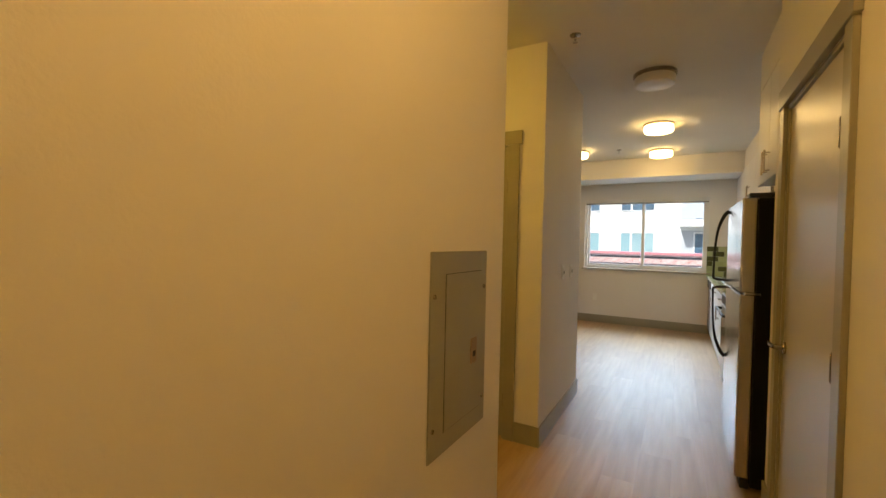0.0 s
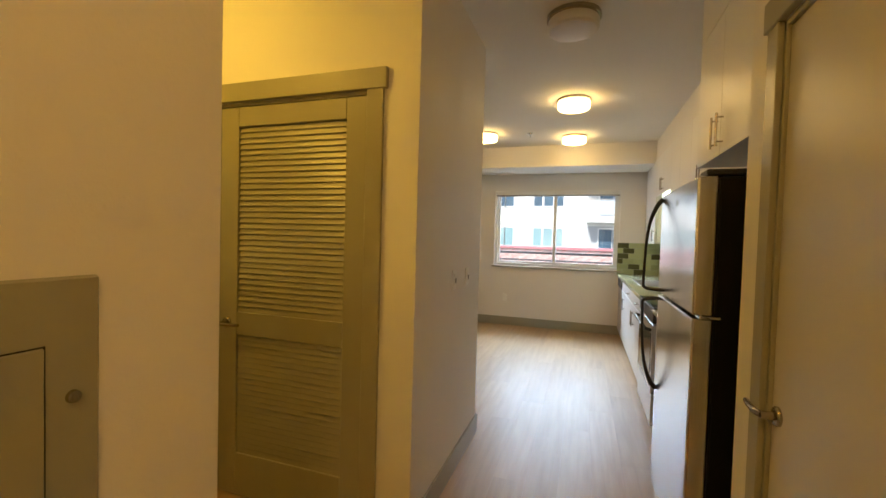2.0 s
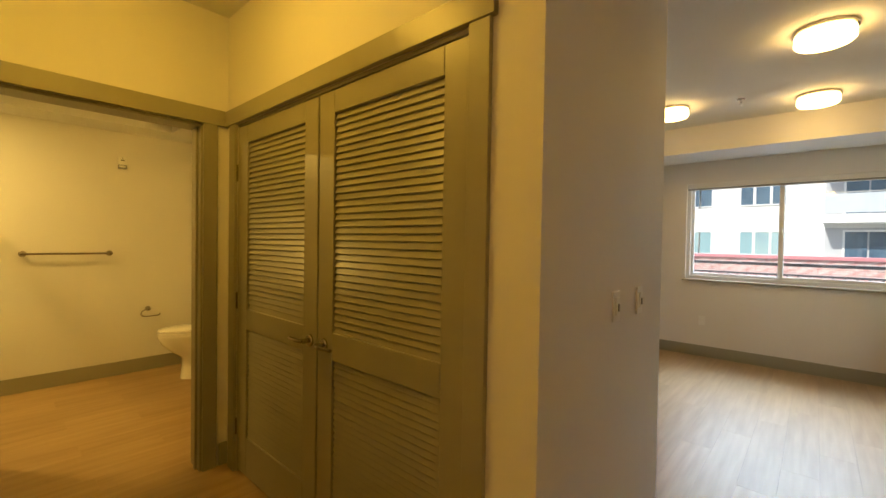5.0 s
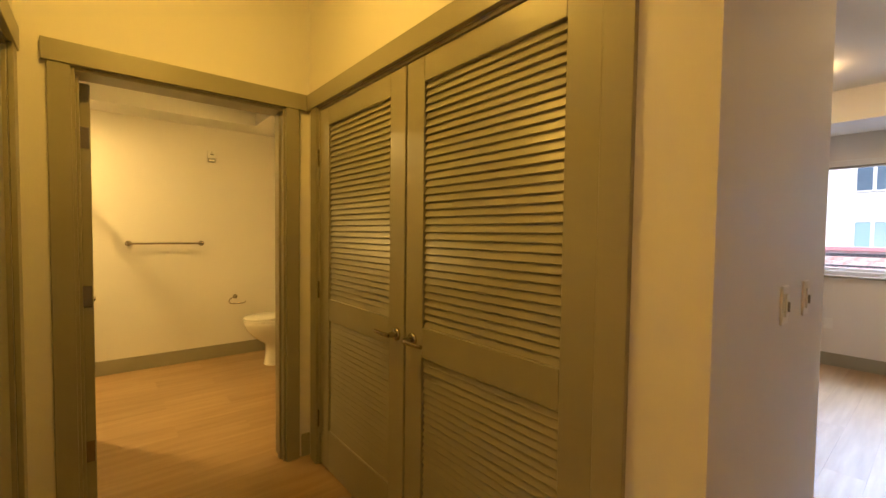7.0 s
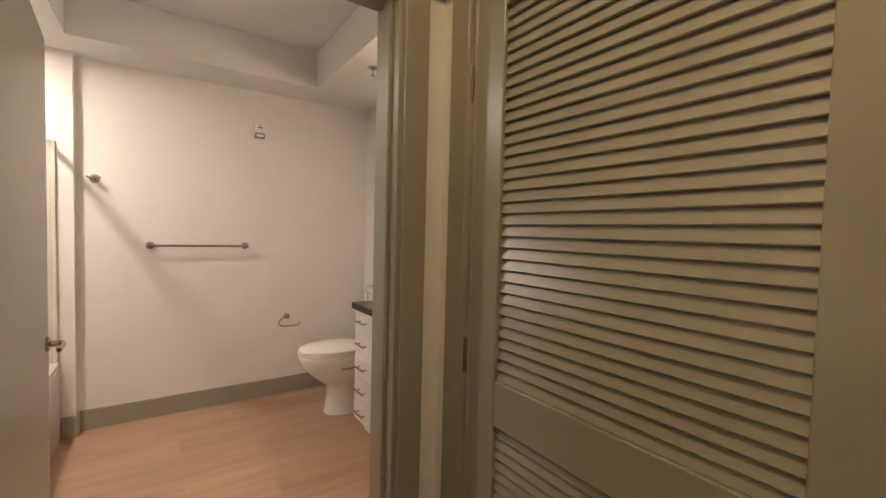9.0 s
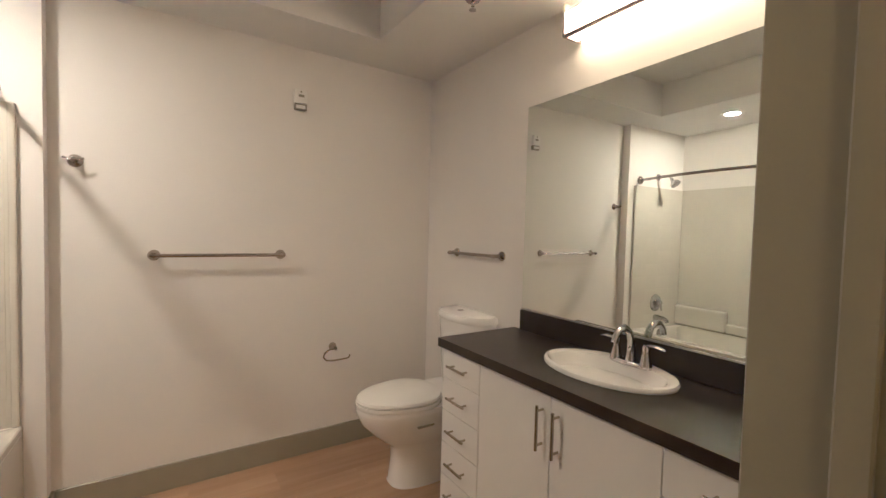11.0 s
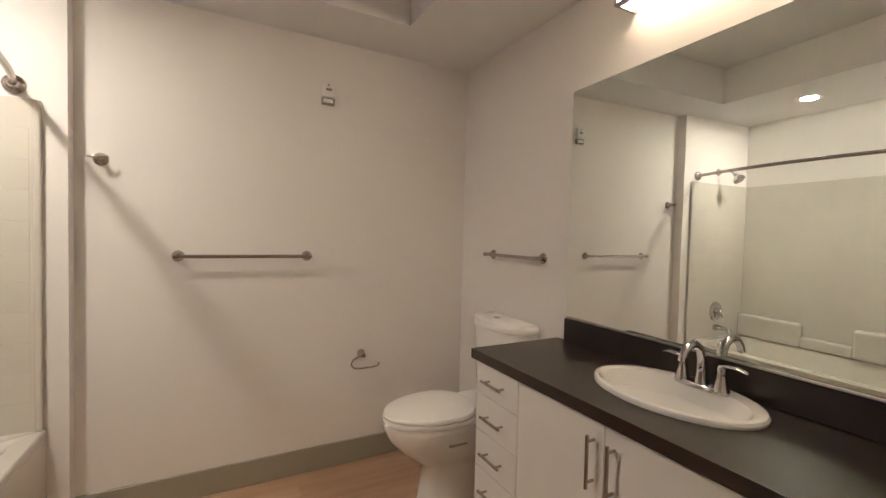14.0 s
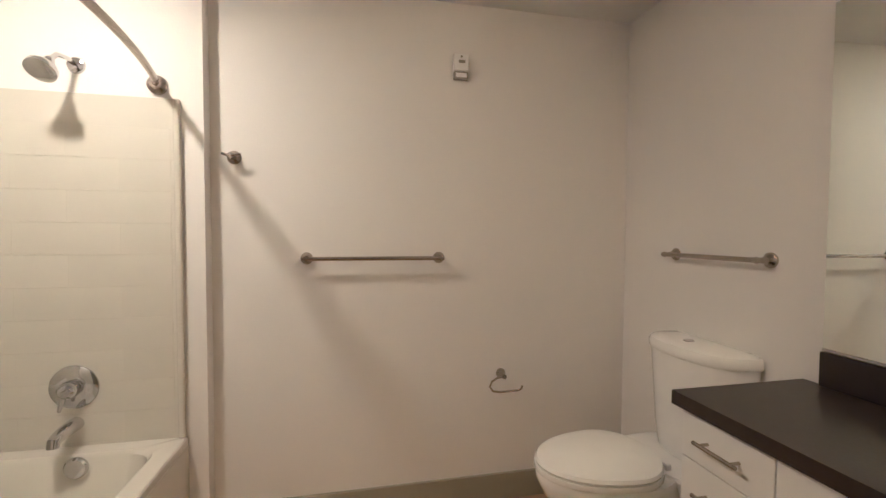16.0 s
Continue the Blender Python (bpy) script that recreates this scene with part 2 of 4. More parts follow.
structure("wall_bath_far", [(XF - 0.12, XF, 3.345, YV + 0.12, 0, H), (XF - 0.12, XF + PR, YT - 0.12, 3.345, 0, H)], PAINT, "off-white bathroom wall")
structure("wall_vanity", [(XF, XE, YV, YV + 0.12, 0, H)], PAINT, "off-white wall behind the vanity")
structure("wall_tub", [(XF, XE, YT - 0.12, YT, 0, H), (-3.97, XE, YT, 3.25, 0, H)], PAINT, "off-white walls round the tub")
TX0, TX1, TY0, TY1 = -5.12, -3.40, 3.35, 4.77
structure("ceiling_bathroom", [(XF, TX0, YT, YV, HB, H), (TX1, XE, YT, YV, HB, H), (TX0, TX1, YT, TY0, HB, H), (TX0, TX1, TY1, YV, HB, H), (TX0, TX1, TY0, TY1, H - 0.03, H + 0.05), (XF - 0.1, -4.55, YT - 0.1, YV + 0.1, H, H + 0.1)], CEIL, "dropped bathroom ceiling with a raised tray")


def baseboard(name, runs, h=0.135):
    """runs: (x0, x1, y0, y1) footprints along the walls."""
    bm = bmesh.new()
    for r in runs:
        box(bm, *r, 0, h, 0.003)
    return tagged(finish(name, bm, TRIM), "taupe painted baseboard", "", "", "structure")


B = 0.014
baseboard("baseboard", [(-4.4, 0.40, FAR - B, FAR)])
baseboard("baseboard", [(XS, XS + B, YC - B, 5.69 + B), (-1.05, XS, YC - B, YC), (-4.4, XS, 5.69, 5.69 + B)])
baseboard("baseboard", [(XP, XP + B, -1.0, YS + B), (-1.95, XP, YS, YS + B)])
baseboard("baseboard", [(XH - B, XH, -1.0, 3.365), (XH - B, XH, 4.357, 4.53)])
baseboard("baseboard", [(XF, XF + B, 3.345 + B, YV), (XF + B, -4.55, YV - B, YV), (XF + PR, XF + PR + B, 3.276, 3.345), (XF, XF + PR + B, 3.345, 3.345 + B)])
baseboard("baseboard", [(-3.97, XE, 3.25, 3.25 + B), (XD, XD + B, 4.45, YC), (XD, XD + B, YS, 3.37)])


def casing(name, axis, plane, out, a0, a1, zt=ZD, w=0.082, left=True, right=True, h0=None, h1=None, deep=0.115):
    """Door trim on a wall: axis is the way the wall runs, out the side it faces (+1 or -1), a0..a1 the opening."""
    ob = thing(name, "taupe painted flat door trim with an overhanging head board", "door trim")
    ob["kind"] = "structure"

    def piece(nm, u0, u1, d0, d1, z0, z1):
        lo, hi = sorted((plane + out * d0, plane + out * d1))
        bm = bx(lo, hi, u0, u1, z0, z1, bev=0.002) if axis == "y" else bx(u0, u1, lo, hi, z0, z1, bev=0.002)
        part(nm, bm, TRIM, ob)

    if left:
        piece("side_casing", a0 - w, a0 + 0.006, 0, 0.018, 0, zt)
    if right:
        piece("side_casing", a1 - 0.006, a1 + w, 0, 0.018, 0, zt)
    piece("head_casing", h0 if h0 is not None else a0 - w - 0.018, h1 if h1 is not None else a1 + w + 0.018, 0, 0.024, zt, zt + 0.092)
    piece("jamb", a0, a0 + 0.018, -deep, -0.001, 0, zt)
    piece("jamb", a1 - 0.018, a1, -deep, -0.001, 0, zt)
    piece("head_jamb", a0 + 0.018, a1 - 0.018, -deep, -0.001, zt - 0.018, zt)
    piece("door_stop", a0 + 0.018, a0 + 0.030, -0.072, -0.042, 0, zt - 0.018)
    piece("door_stop", a1 - 0.030, a1 - 0.018, -0.072, -0.042, 0, zt - 0.018)
    return ob


casing("trim_bathroom_door", "y", XD, 1, 3.440, 4.365, h1=YC - 0.025, w=0.070, deep=0.150)
casing("trim_hall_door", "y", XH, -1, 3.437, 4.285, w=0.068)
casing("trim_side_door", "x", YS, 1, -2.86, -2.03)
casing("trim_closet", "x", YC, -1, -2.875, -1.125, h0=XD + 0.001, w=0.075)


def lever(parent, m, flip=1):
    """Round-rose lever handle; local z points out of the door, local x along the lever."""
    bm = bmesh.new()
    lathe(bm, [(0, 0), (0.028, 0), (0.028, 0.006), (0.024, 0.011), (0.012, 0.013), (0.011, 0.045), (0, 0.045)], m)
    pts = [m @ Vector((flip * x, 0, z)) for x, z in ((0, 0.040), (0.015, 0.047), (0.04, 0.049), (0.08, 0.047), (0.115, 0.043))]
    tube(bm, pts, [0.010, 0.010, 0.009, 0.0085, 0.0075])
    return part("lever_handle", bm, NICKEL, parent, "satin nickel lever handle", True)


def hinge(parent, x, y, z, wx=0.006, wy=0.03):
    bm = bmesh.new()
    tube(bm, [(x, y, z - 0.05), (x, y, z + 0.05)], 0.007, 10)
    box(bm, x - wx, x + wx, y - wy, y + wy, z - 0.045, z + 0.045, 0.001)
    return part("hinge", bm, NICKEL, parent, "satin nickel hinge", True)


# hall closet door, closed, hung on its near side
hall_door = thing("hall_door", "closed flat grey painted door with a satin lever", "door", at=(XH + 0.03, 3.855, 0.01))
hall_door["kind"] = "structure"
T = Matrix.Translation


def child(name, bm, mat, parent, label="", smooth=False):
    """A part built in world coordinates under a thing that stands elsewhere."""
    ob = part(name, bm, mat, parent, label, smooth)
    ob.matrix_parent_inverse = Matrix.Translation(-Vector(parent.location)) if parent.rotation_euler[2] == 0 else parent.matrix_basis.inverted()
    return ob


child("door_slab", bx(XH + 0.010, XH + 0.050, 3.458, 4.264, 0.008, 2.033, bev=0.002), DOOR, hall_door)
lv = lever(hall_door, T((XH + 0.010, 4.222, 0.915)) @ Matrix.Rotation(radians(-90), 4, "Y") @ Matrix.Rotation(radians(90), 4, "Z"), 1)
lv.matrix_parent_inverse = T(-Vector(hall_door.location))
for z in (0.28, 1.01, 1.74):
    hn = hinge(hall_door, XH - 0.007, 3.468, z, 0.009, 0.003)
    hn.matrix_parent_inverse = T(-Vector(hall_door.location))

side_door = thing("side_hall_door", "closed flat taupe painted door", "door")
side_door["kind"] = "structure"
part("door_slab", bx(-2.84, -2.05, YS - 0.055, YS - 0.015, 0.008, 2.033, bev=0.002), TRIM, side_door)

# bathroom door, opened against the tub's wall
bath_door = thing("bathroom_door", "open flat taupe painted bathroom door with a satin lever", "door")
bath_door["kind"] = "structure"
part("door_slab", bx(XE - 0.005 - 0.888, XE - 0.005, 3.468, 3.506, 0.010, 2.03, bev=0.002), TRIM, bath_door)
lever(bath_door, T((XE - 0.825, 3.506, 0.92)) @ Matrix.Rotation(radians(-90), 4, "X"), 1)
for z in (0.28, 1.03, 1.78):
    hb = bmesh.new()
    tube(hb, [(XE + 0.003, 3.460, z - 0.05), (XE + 0.003, 3.460, z + 0.05)], 0.007, 10)
    box(hb, XE - 0.0048, XE - 0.001, 3.464, 3.500, z - 0.05, z + 0.05)
    part("hinge", hb, NICKEL, bath_door, "satin nickel hinge", True)
# it stands a few degrees past square
_pivot = Vector((XE, 3.46, 0))
bath_door.location = _pivot - Matrix.Rotation(radians(4.0), 3, "Z") @ _pivot
bath_door.rotation_euler = (0, 0, radians(4.0))

# ---- hall things ----


def louvre_door(x0, x1, handle_x, hinge_x, flip):
    """A two-panel louvred leaf in the plane of the closet, standing from x0 to x1."""
    door = thing("louvred_closet_door", "closed taupe painted closet leaf with two louvred panels and a satin lever", "door", "closet double doors", (x0, YC, 0))
    w, y0, y1 = x1 - x0, 0.006, 0.041
    lx0, lx1 = 0.118, w - 0.118
    for nm, b in (("stile", (0.003, lx0, 0.012, 2.035)), ("stile", (lx1, w - 0.003, 0.012, 2.035)), ("top_rail", (lx0, lx1, 1.935, 2.035)), ("lock_rail", (lx0, lx1, 0.860, 0.980)), ("bottom_rail", (lx0, lx1, 0.012, 0.235))):
        part(nm, bx(b[0], b[1], y0, y1, b[2], b[3], bev=0.0025), TRIM, door)
    slat = None
    for za, zb, n in ((0.980, 1.935, 33), (0.235, 0.860, 22)):
        pitch = (zb - za) / n
        for k in range(n):
            z = za + (k + 0.5) * pitch
            if slat is None:
                bm = bmesh.new()
                box(bm, lx0 - 0.002, lx1 + 0.002, -0.0036, 0.0036, -0.0160, 0.0160, 0.0012)
                slat = part("slat", bm, TRIM, door)
            else:
                s2 = new("slat", slat.data)
                s2.parent = door
                slat2 = s2
            ob = slat if k == 0 and za > 0.5 else slat2
            ob.location = (0, 0.0225, z)
            ob.rotation_euler = (radians(-21.0 + random.uniform(-0.8, 0.8)), 0, 0)
    lever(door, T((handle_x - x0, y0, 0.92)) @ Matrix.Rotation(radians(90), 4, "X"), flip)
    for z in (0.27, 1.02, 1.77):
        hinge(door, hinge_x - x0, -0.001, z, 0.010, 0.005)
    return door


louvre_door(-2.870, -2.006, -2.062, -2.872, -1)
louvre_door(-2.000, -1.130, -1.944, -1.128, 1)

# electrical panel, flush in the hall wall
ep = thing("electrical_panel", "taupe painted flush electrical panel cover with an inner door", "electrical panel", at=(XP, 2.920, 1.050))
part("cover", bx(0.0, 0.006, -0.191, 0.191, -0.300, 0.300, bev=0.003), PANEL, ep)
part("panel_door", bx(0.006, 0.0095, -0.105, 0.140, -0.235, 0.232, bev=0.0015), PANEL, ep)
part("latch", bx(0.009, 0.014, 0.060, 0.104, -0.073, 0.012, bev=0.003), BRONZE, ep, "small recessed latch")
# Raised near-black block draws the shade inside the latch slot.
part("latch_slot", bx(0.0135, 0.0155, 0.072, 0.092, -0.050, -0.032, bev=0.001), DARKGAP, ep)
for yy, zz in ((-0.170, 0.173), (0.165, 0.176), (-0.170, -0.209), (0.166, -0.209)):
    part("screw", lathe(bmesh.new(), [(0, 0), (0.007, 0), (0.006, 0.004), (0, 0.005)], T((0.006, yy, zz)) @ Matrix.Rotation(radians(90), 4, "Y"), 12), NICKEL, ep, "", True)
# Dark sheet behind the inner door draws its gap's shade as a thin line.
part("opening_edge", bx(0.0062, 0.0072, -0.1065, 0.1415, -0.2365, 0.2335), DARKGAP, ep, "dark sheet standing in for the shade in the gap round the inner door")


def switch(y, z, wide=0.070):
    s = thing("light_switch", "white single toggle light switch plate on the wall end", "light switch", "switches by the kitchen", (XS, y, z))
    part("plate", bx(0, 0.007, -wide / 2, wide / 2, -0.057, 0.057, bev=0.002), WHITEPL, s)
    part("rocker", bx(0.007, 0.012, -0.017, 0.017, -0.033, 0.033, bev=0.0015), WHITEPL, s)
    part("toggle", bx(0.012, 0.017, -0.005, 0.004, -0.018, 0.010, bev=0.001), GREYPL, s, "grey slide of the switch")
    return s


switch(5.075, 1.155)
switch(5.350, 1.153)


def ceiling_lamp(x, y, z, lit=True, glass=LAMPGLASS):
    lamp = thing("ceiling_lamp", "round flush ceiling lamp with a nickel ring, " + ("lit" if lit else "switched off"), "ceiling lamp", "flush ceiling lamps", (x, y, z))
    part("base_ring", lathe(bmesh.new(), [(0, 0), (0.155, 0), (0.155, -0.022), (0.142, -0.026), (0, -0.026)], None, 40), NICKEL, lamp, "satin nickel ring", True)
    part("diffuser", lathe(bmesh.new(), [(0.140, -0.026), (0.146, -0.034), (0.146, -0.078), (0.135, -0.090), (0.090, -0.096), (0, -0.099)], None, 40), glass if lit else LAMPOFF, lamp, "warm glowing glass" if lit else "white glass", True)
    return lamp


ceiling_lamp(-0.315, 6.93, H)
ceiling_lamp(-0.34, 8.37, H)
ceiling_lamp(-1.41, 8.03, H)
ceiling_lamp(-0.285, 5.40, H, False)
ceiling_lamp(-0.14, 2.20, H, True, ENTRYGLASS)
ceiling_lamp(-2.02, 3.72, H, True, HALLGLASS)


def sprinkler(x, y, z):
    s = thing("fire_sprinkler", "small chrome pendent fire sprinkler on the ceiling", "sprinkler", "fire sprinklers", (x, y, z))
    part("escutcheon", lathe(bmesh.new(), [(0, 0), (0.036, 0), (0.030, -0.008), (0.012, -0.012), (0, -0.012)]), NICKEL, s, "", True)
    part("head", lathe(bmesh.new(), [(0.008, -0.012), (0.008, -0.034), (0.004, -0.036), (0.004, -0.046), (0.016, -0.047), (0.016, -0.050), (0, -0.050)]), CHROME, s, "", True)


sprinkler(-0.86, 8.10, H)
sprinkler(-0.70, 4.50, H)
sprinkler(-4.50, 4.94, HB)

ol = thing("wall_outlet", "white duplex wall outlet under the window", "outlet", at=(-1.365, FAR, 0.445))
part("plate", bx(-0.035, 0.035, -0.005, 0, -0.057, 0.057, bev=0.002), WHITEPL, ol)
for z in (-0.022, 0.022):
    part("socket", bx(-0.016, 0.016, -0.008, -0.005, z - 0.014, z + 0.014, bev=0.002), WHITEPL, ol)

# ---- kitchen window ----
win = thing("window_1", "white vinyl sliding window with a raised roller shade", "window")
win["kind"] = "structure"


def ring(bm, x0, x1, y0, y1, z0, z1, w, bev=0.002):
    box(bm, x0, x1, y0, y1, z0, z0 + w, bev)
    box(bm, x0, x1, y0, y1, z1 - w, z1, bev)
    box(bm, x0, x0 + w, y0, y1, z0 + w, z1 - w, bev)
    box(bm, x1 - w, x1, y0, y1, z0 + w, z1 - w, bev)
    return bm


MX = -0.618
part("window_frame", ring(bmesh.new(), W0, W1, FAR + 0.045, FAR + 0.125, WZ0 + 0.012, WZ1, 0.042), VINYL, win)
part("fixed_sash", ring(bmesh.new(), W0 + 0.034, MX + 0.022, FAR + 0.090, FAR + 0.118, WZ0 + 0.046, WZ1 - 0.034, 0.042), VINYL, win)
part("sliding_sash", ring(bmesh.new(), MX - 0.026, W1 - 0.034, FAR + 0.056, FAR + 0.086, WZ0 + 0.046, WZ1 - 0.034, 0.044), VINYL, win)
for a, b, y in ((W0 + 0.062, MX - 0.006, FAR + 0.103), (MX + 0.006, W1 - 0.066, FAR + 0.070)):
    g = part("pane", bx(a, b, y, y + 0.004, WZ0 + 0.074, WZ1 - 0.062), GLASS, win, "clear glass")
    g.visible_shadow = False
part("window_sill", bx(W0 - 0.03, W1 + 0.03, FAR - 0.035, FAR + 0.045, WZ0 - 0.012, WZ0 + 0.010, bev=0.004), TRIM, win, "taupe painted sill")
part("window_latch", bx(MX - 0.006, MX + 0.006, FAR + 0.040, FAR + 0.056, 1.53, 1.60, bev=0.003), WHITEPL, win)
shade = thing("roller_shade", "rolled-up off-white window shade with a grey bottom bar", "window shade")
part("cassette", bx(W0 + 0.004, W1 - 0.004, FAR - 0.012, FAR + 0.042, WZ1 - 0.060, WZ1 - 0.002, bev=0.008, seg=2), VINYL, shade)
part("bottom_bar", bx(W0 + 0.012, W1 - 0.012, FAR + 0.004, FAR + 0.020, WZ1 - 0.080, WZ1 - 0.060, bev=0.004), GREYPL, shade, "grey bottom bar")

# ---- kitchen ----


def bar_handle(parent, p0, p1, out, r=0.005, stand=0.028, mat=None):
    """A bar pull from p0 to p1, held off the front by two posts along out."""
    p0, p1, out = Vector(p0), Vector(p1), Vector(out)
    d = (p1 - p0).normalized()
    bm = bmesh.new()
    tube(bm, [p0 + out * stand, p1 + out * stand], r, 12)
    for p in (p0 + d * 0.018, p1 - d * 0.018):
        tube(bm, [p, p + out * stand], r * 0.8, 10)
    return part("handle", bm, mat or NICKEL, parent, "satin nickel bar handle", True)


XC = 0.335        # fronts of the base cabinets
ZC = 0.918        # worktop height
YR0, YR1 = 6.13, 6.89


def base_cabinet(y0, y1, fronts, group="kitchen base cabinets"):
    """fronts: (y0, y1, z0, z1, handle) with handle 'v0', 'v1' (upright by that side) or 'h'."""
    c = thing("base_cabinet", "white flat-front base cabinet with satin bar handles", "kitchen cabinet", group, (XC, y0, 0))
    part("body", bx(0.024, XK - XC, 0.001, y1 - y0 - 0.001, 0.10, ZC - 0.038), CAB, c)
    part("toe_kick", bx(0.075, 0.090, 0, y1 - y0, 0, 0.10), CAB, c)
    for a, b, z0, z1, h in fronts:
        f = part("door" if h != "h" else "drawer_front", bx(0, 0.019, a - y0 + 0.0015, b - y0 - 0.0015, z0, z1, bev=0.0015), CAB, c)
        mid = (a + b) / 2 - y0
        if h == "h":
            bar_handle(f, (0, mid - 0.065, (z0 + z1) / 2), (0, mid + 0.065, (z0 + z1) / 2), (-1, 0, 0))
        elif h:
            yy = (a + 0.045 if h == "v0" else b - 0.045) - y0
            bar_handle(f, (0, yy, z1 - 0.20), (0, yy, z1 - 0.05), (-1, 0, 0))
    return c


base_cabinet(5.40, YR0 - 0.004, [(5.40, 6.12, 0.74, 0.872, "h"), (5.40, 6.12, 0.105, 0.735, "v0")])
base_cabinet(YR1 + 0.004, 7.49, [(6.895, 7.49, 0.74, 0.872, "h"), (6.895, 7.49, 0.105, 0.735, "v1")])
base_cabinet(7.49, 8.45, [(7.49, 8.45, 0.74, 0.872, "h"), (7.49, 8.45, 0.105, 0.735, "v0")])
base_cabinet(8.45, 8.915, [(8.45, 8.915, 0.74, 0.872, None), (8.45, 8.915, 0.105, 0.735, "v0")])

SX0, SX1, SY0, SY1 = 0.44, 0.86, 7.85, 8.62
top = thing("kitchen_worktop", "sage green quartz worktop with an undermount sink opening", "worktop")
for b in ((XC - 0.025, XK, 5.40, YR0 - 0.003), (XC - 0.025, XK, YR1 + 0.003, SY0), (XC - 0.025, SX0, SY0, SY1), (SX1, XK, SY0, SY1), (XC - 0.025, XK, SY1, FAR)):
    part("slab", bx(*b, ZC - 0.035, ZC, bev=0.003), GREENTOP, top)


def basin(bm, x0, x1, y0, y1, z0, z1, t=0.004):
    box(bm, x0, x1, y0, y1, z0, z0 + t)
    box(bm, x0, x0 + t, y0, y1, z0 + t, z1)
    box(bm, x1 - t, x1, y0, y1, z0 + t, z1)
    box(bm, x0 + t, x1 - t, y0, y0 + t, z0 + t, z1)
    box(bm, x0 + t, x1 - t, y1 - t, y1, z0 + t, z1)
    return bm


sink = thing("kitchen_sink", "double-bowl stainless steel kitchen sink", "sink")
part("bowl", basin(bmesh.new(), SX0, SX1, SY0, 8.225, 0.72, ZC + 0.003), STEEL, sink)
part("bowl", basin(bmesh.new(), SX0, SX1, 8.245, SY1, 0.72, ZC + 0.003), STEEL, sink)
for a in (SX0 - 0.018, SX1):
    part("rim", bx(a, a + 0.018, SY0 - 0.018, SY1 + 0.018, ZC, ZC + 0.005, bev=0.001), STEEL, sink)
kf = thing("kitchen_faucet", "chrome high-arc kitchen faucet", "faucet", at=(0.91, 8.235, ZC))
part("base", lathe(bmesh.new(), [(0, 0), (0.028, 0), (0.026, 0.012), (0.016, 0.018), (0.014, 0.11), (0, 0.11)]), CHROME, kf, "", True)
part("spout", tube(bmesh.new(), [(0, 0, 0.10)] + [(-0.10 + 0.10 * math.cos(a), 0, 0.27 + 0.10 * math.sin(a)) for a in np.linspace(0, 2.7, 12)], 0.0105), CHROME, kf, "", True)
part("spray_head", tube(bmesh.new(), [(-0.190, 0, 0.30), (-0.205, 0, 0.235)], [0.013, 0.016]), CHROME, kf, "", True)
part("lever", tube(bmesh.new(), [(0, -0.012, 0.07), (0, -0.05, 0.085), (0, -0.09, 0.12)], [0.009, 0.007, 0.005]), CHROME, kf, "", True)

dw = thing("dishwasher", "stainless steel dishwasher with a black control strip", "dishwasher", at=(XC, 8.92, 0))
DWW = FAR - 0.016 - 8.92
part("door", bx(0.0, 0.55, 0.002, DWW, 0.10, 0.745, bev=0.004), STEEL, dw)
part("control_strip", bx(-0.012, 0.55, 0.002, DWW, 0.75, 0.875, bev=0.006, seg=2), BLACK, dw, "black control strip")
part("toe_kick", bx(0.05, 0.06, 0.002, DWW, 0, 0.095), BLACK, dw)

rg = thing("range", "freestanding electric range, white sides and drawer, black glass cooktop", "range", at=(XC - 0.01, YR0, 0))
RW = YR1 - YR0
part("body", bx(0.03, 0.63, 0, RW, 0.05, 0.895), CAB, rg)
part("drawer", bx(-0.005, 0.03, 0.004, RW - 0.004, 0.06, 0.285, bev=0.006, seg=2), CAB, rg, "white storage drawer")
od = part("oven_door", bx(-0.012, 0.03, 0.004, RW - 0.004, 0.295, 0.80, bev=0.006, seg=2), STEEL, rg, "stainless oven door")
part("oven_window", bx(-0.015, -0.012, 0.05, RW - 0.05, 0.34, 0.73, bev=0.001), GLASSDARK, od, "dark glass")
hd = bmesh.new()
tube(hd, [(-0.012, 0.05, 0.755), (-0.050, 0.055, 0.765), (-0.058, 0.10, 0.768), (-0.058, RW - 0.10, 0.768), (-0.050, RW - 0.055, 0.765), (-0.012, RW - 0.05, 0.755)], 0.012)
part("oven_handle", hd, BLACK, od, "black bar handle", True)
part("front_panel", bx(-0.012, 0.03, 0.002, RW - 0.002, 0.81, 0.905, bev=0.010, seg=2), BLACK, rg)
part("cooktop", bx(-0.01, 0.62, 0.0, RW, 0.905, 0.925, bev=0.004), GLASSDARK, rg, "black cooktop")
for bx_, by_, r in ((0.16, 0.20, 0.10), (0.16, 0.56, 0.08), (0.44, 0.20, 0.08), (0.44, 0.56, 0.10)):
    bm = bmesh.new()
    for k in range(4):
        rr = r * (1 - k * 0.22)
        tube(bm, [(bx_ + rr * math.cos(a), by_ + rr * math.sin(a), 0.933) for a in np.linspace(0, 2 * math.pi, 25)], 0.0045, 6)
    part("burner", bm, BLACK, rg, "coiled black burner", True)
    part("drip_pan", lathe(bmesh.new(), [(r * 0.2, 0.926), (r, 0.927), (r + 0.012, 0.930), (r + 0.014, 0.926)], T((bx_, by_, 0))), CHROME, rg, "chrome drip pan", True)
part("backguard", bx(0.57, 0.64, 0, RW, 0.925, 1.07, bev=0.01, seg=2), BLACK, rg)

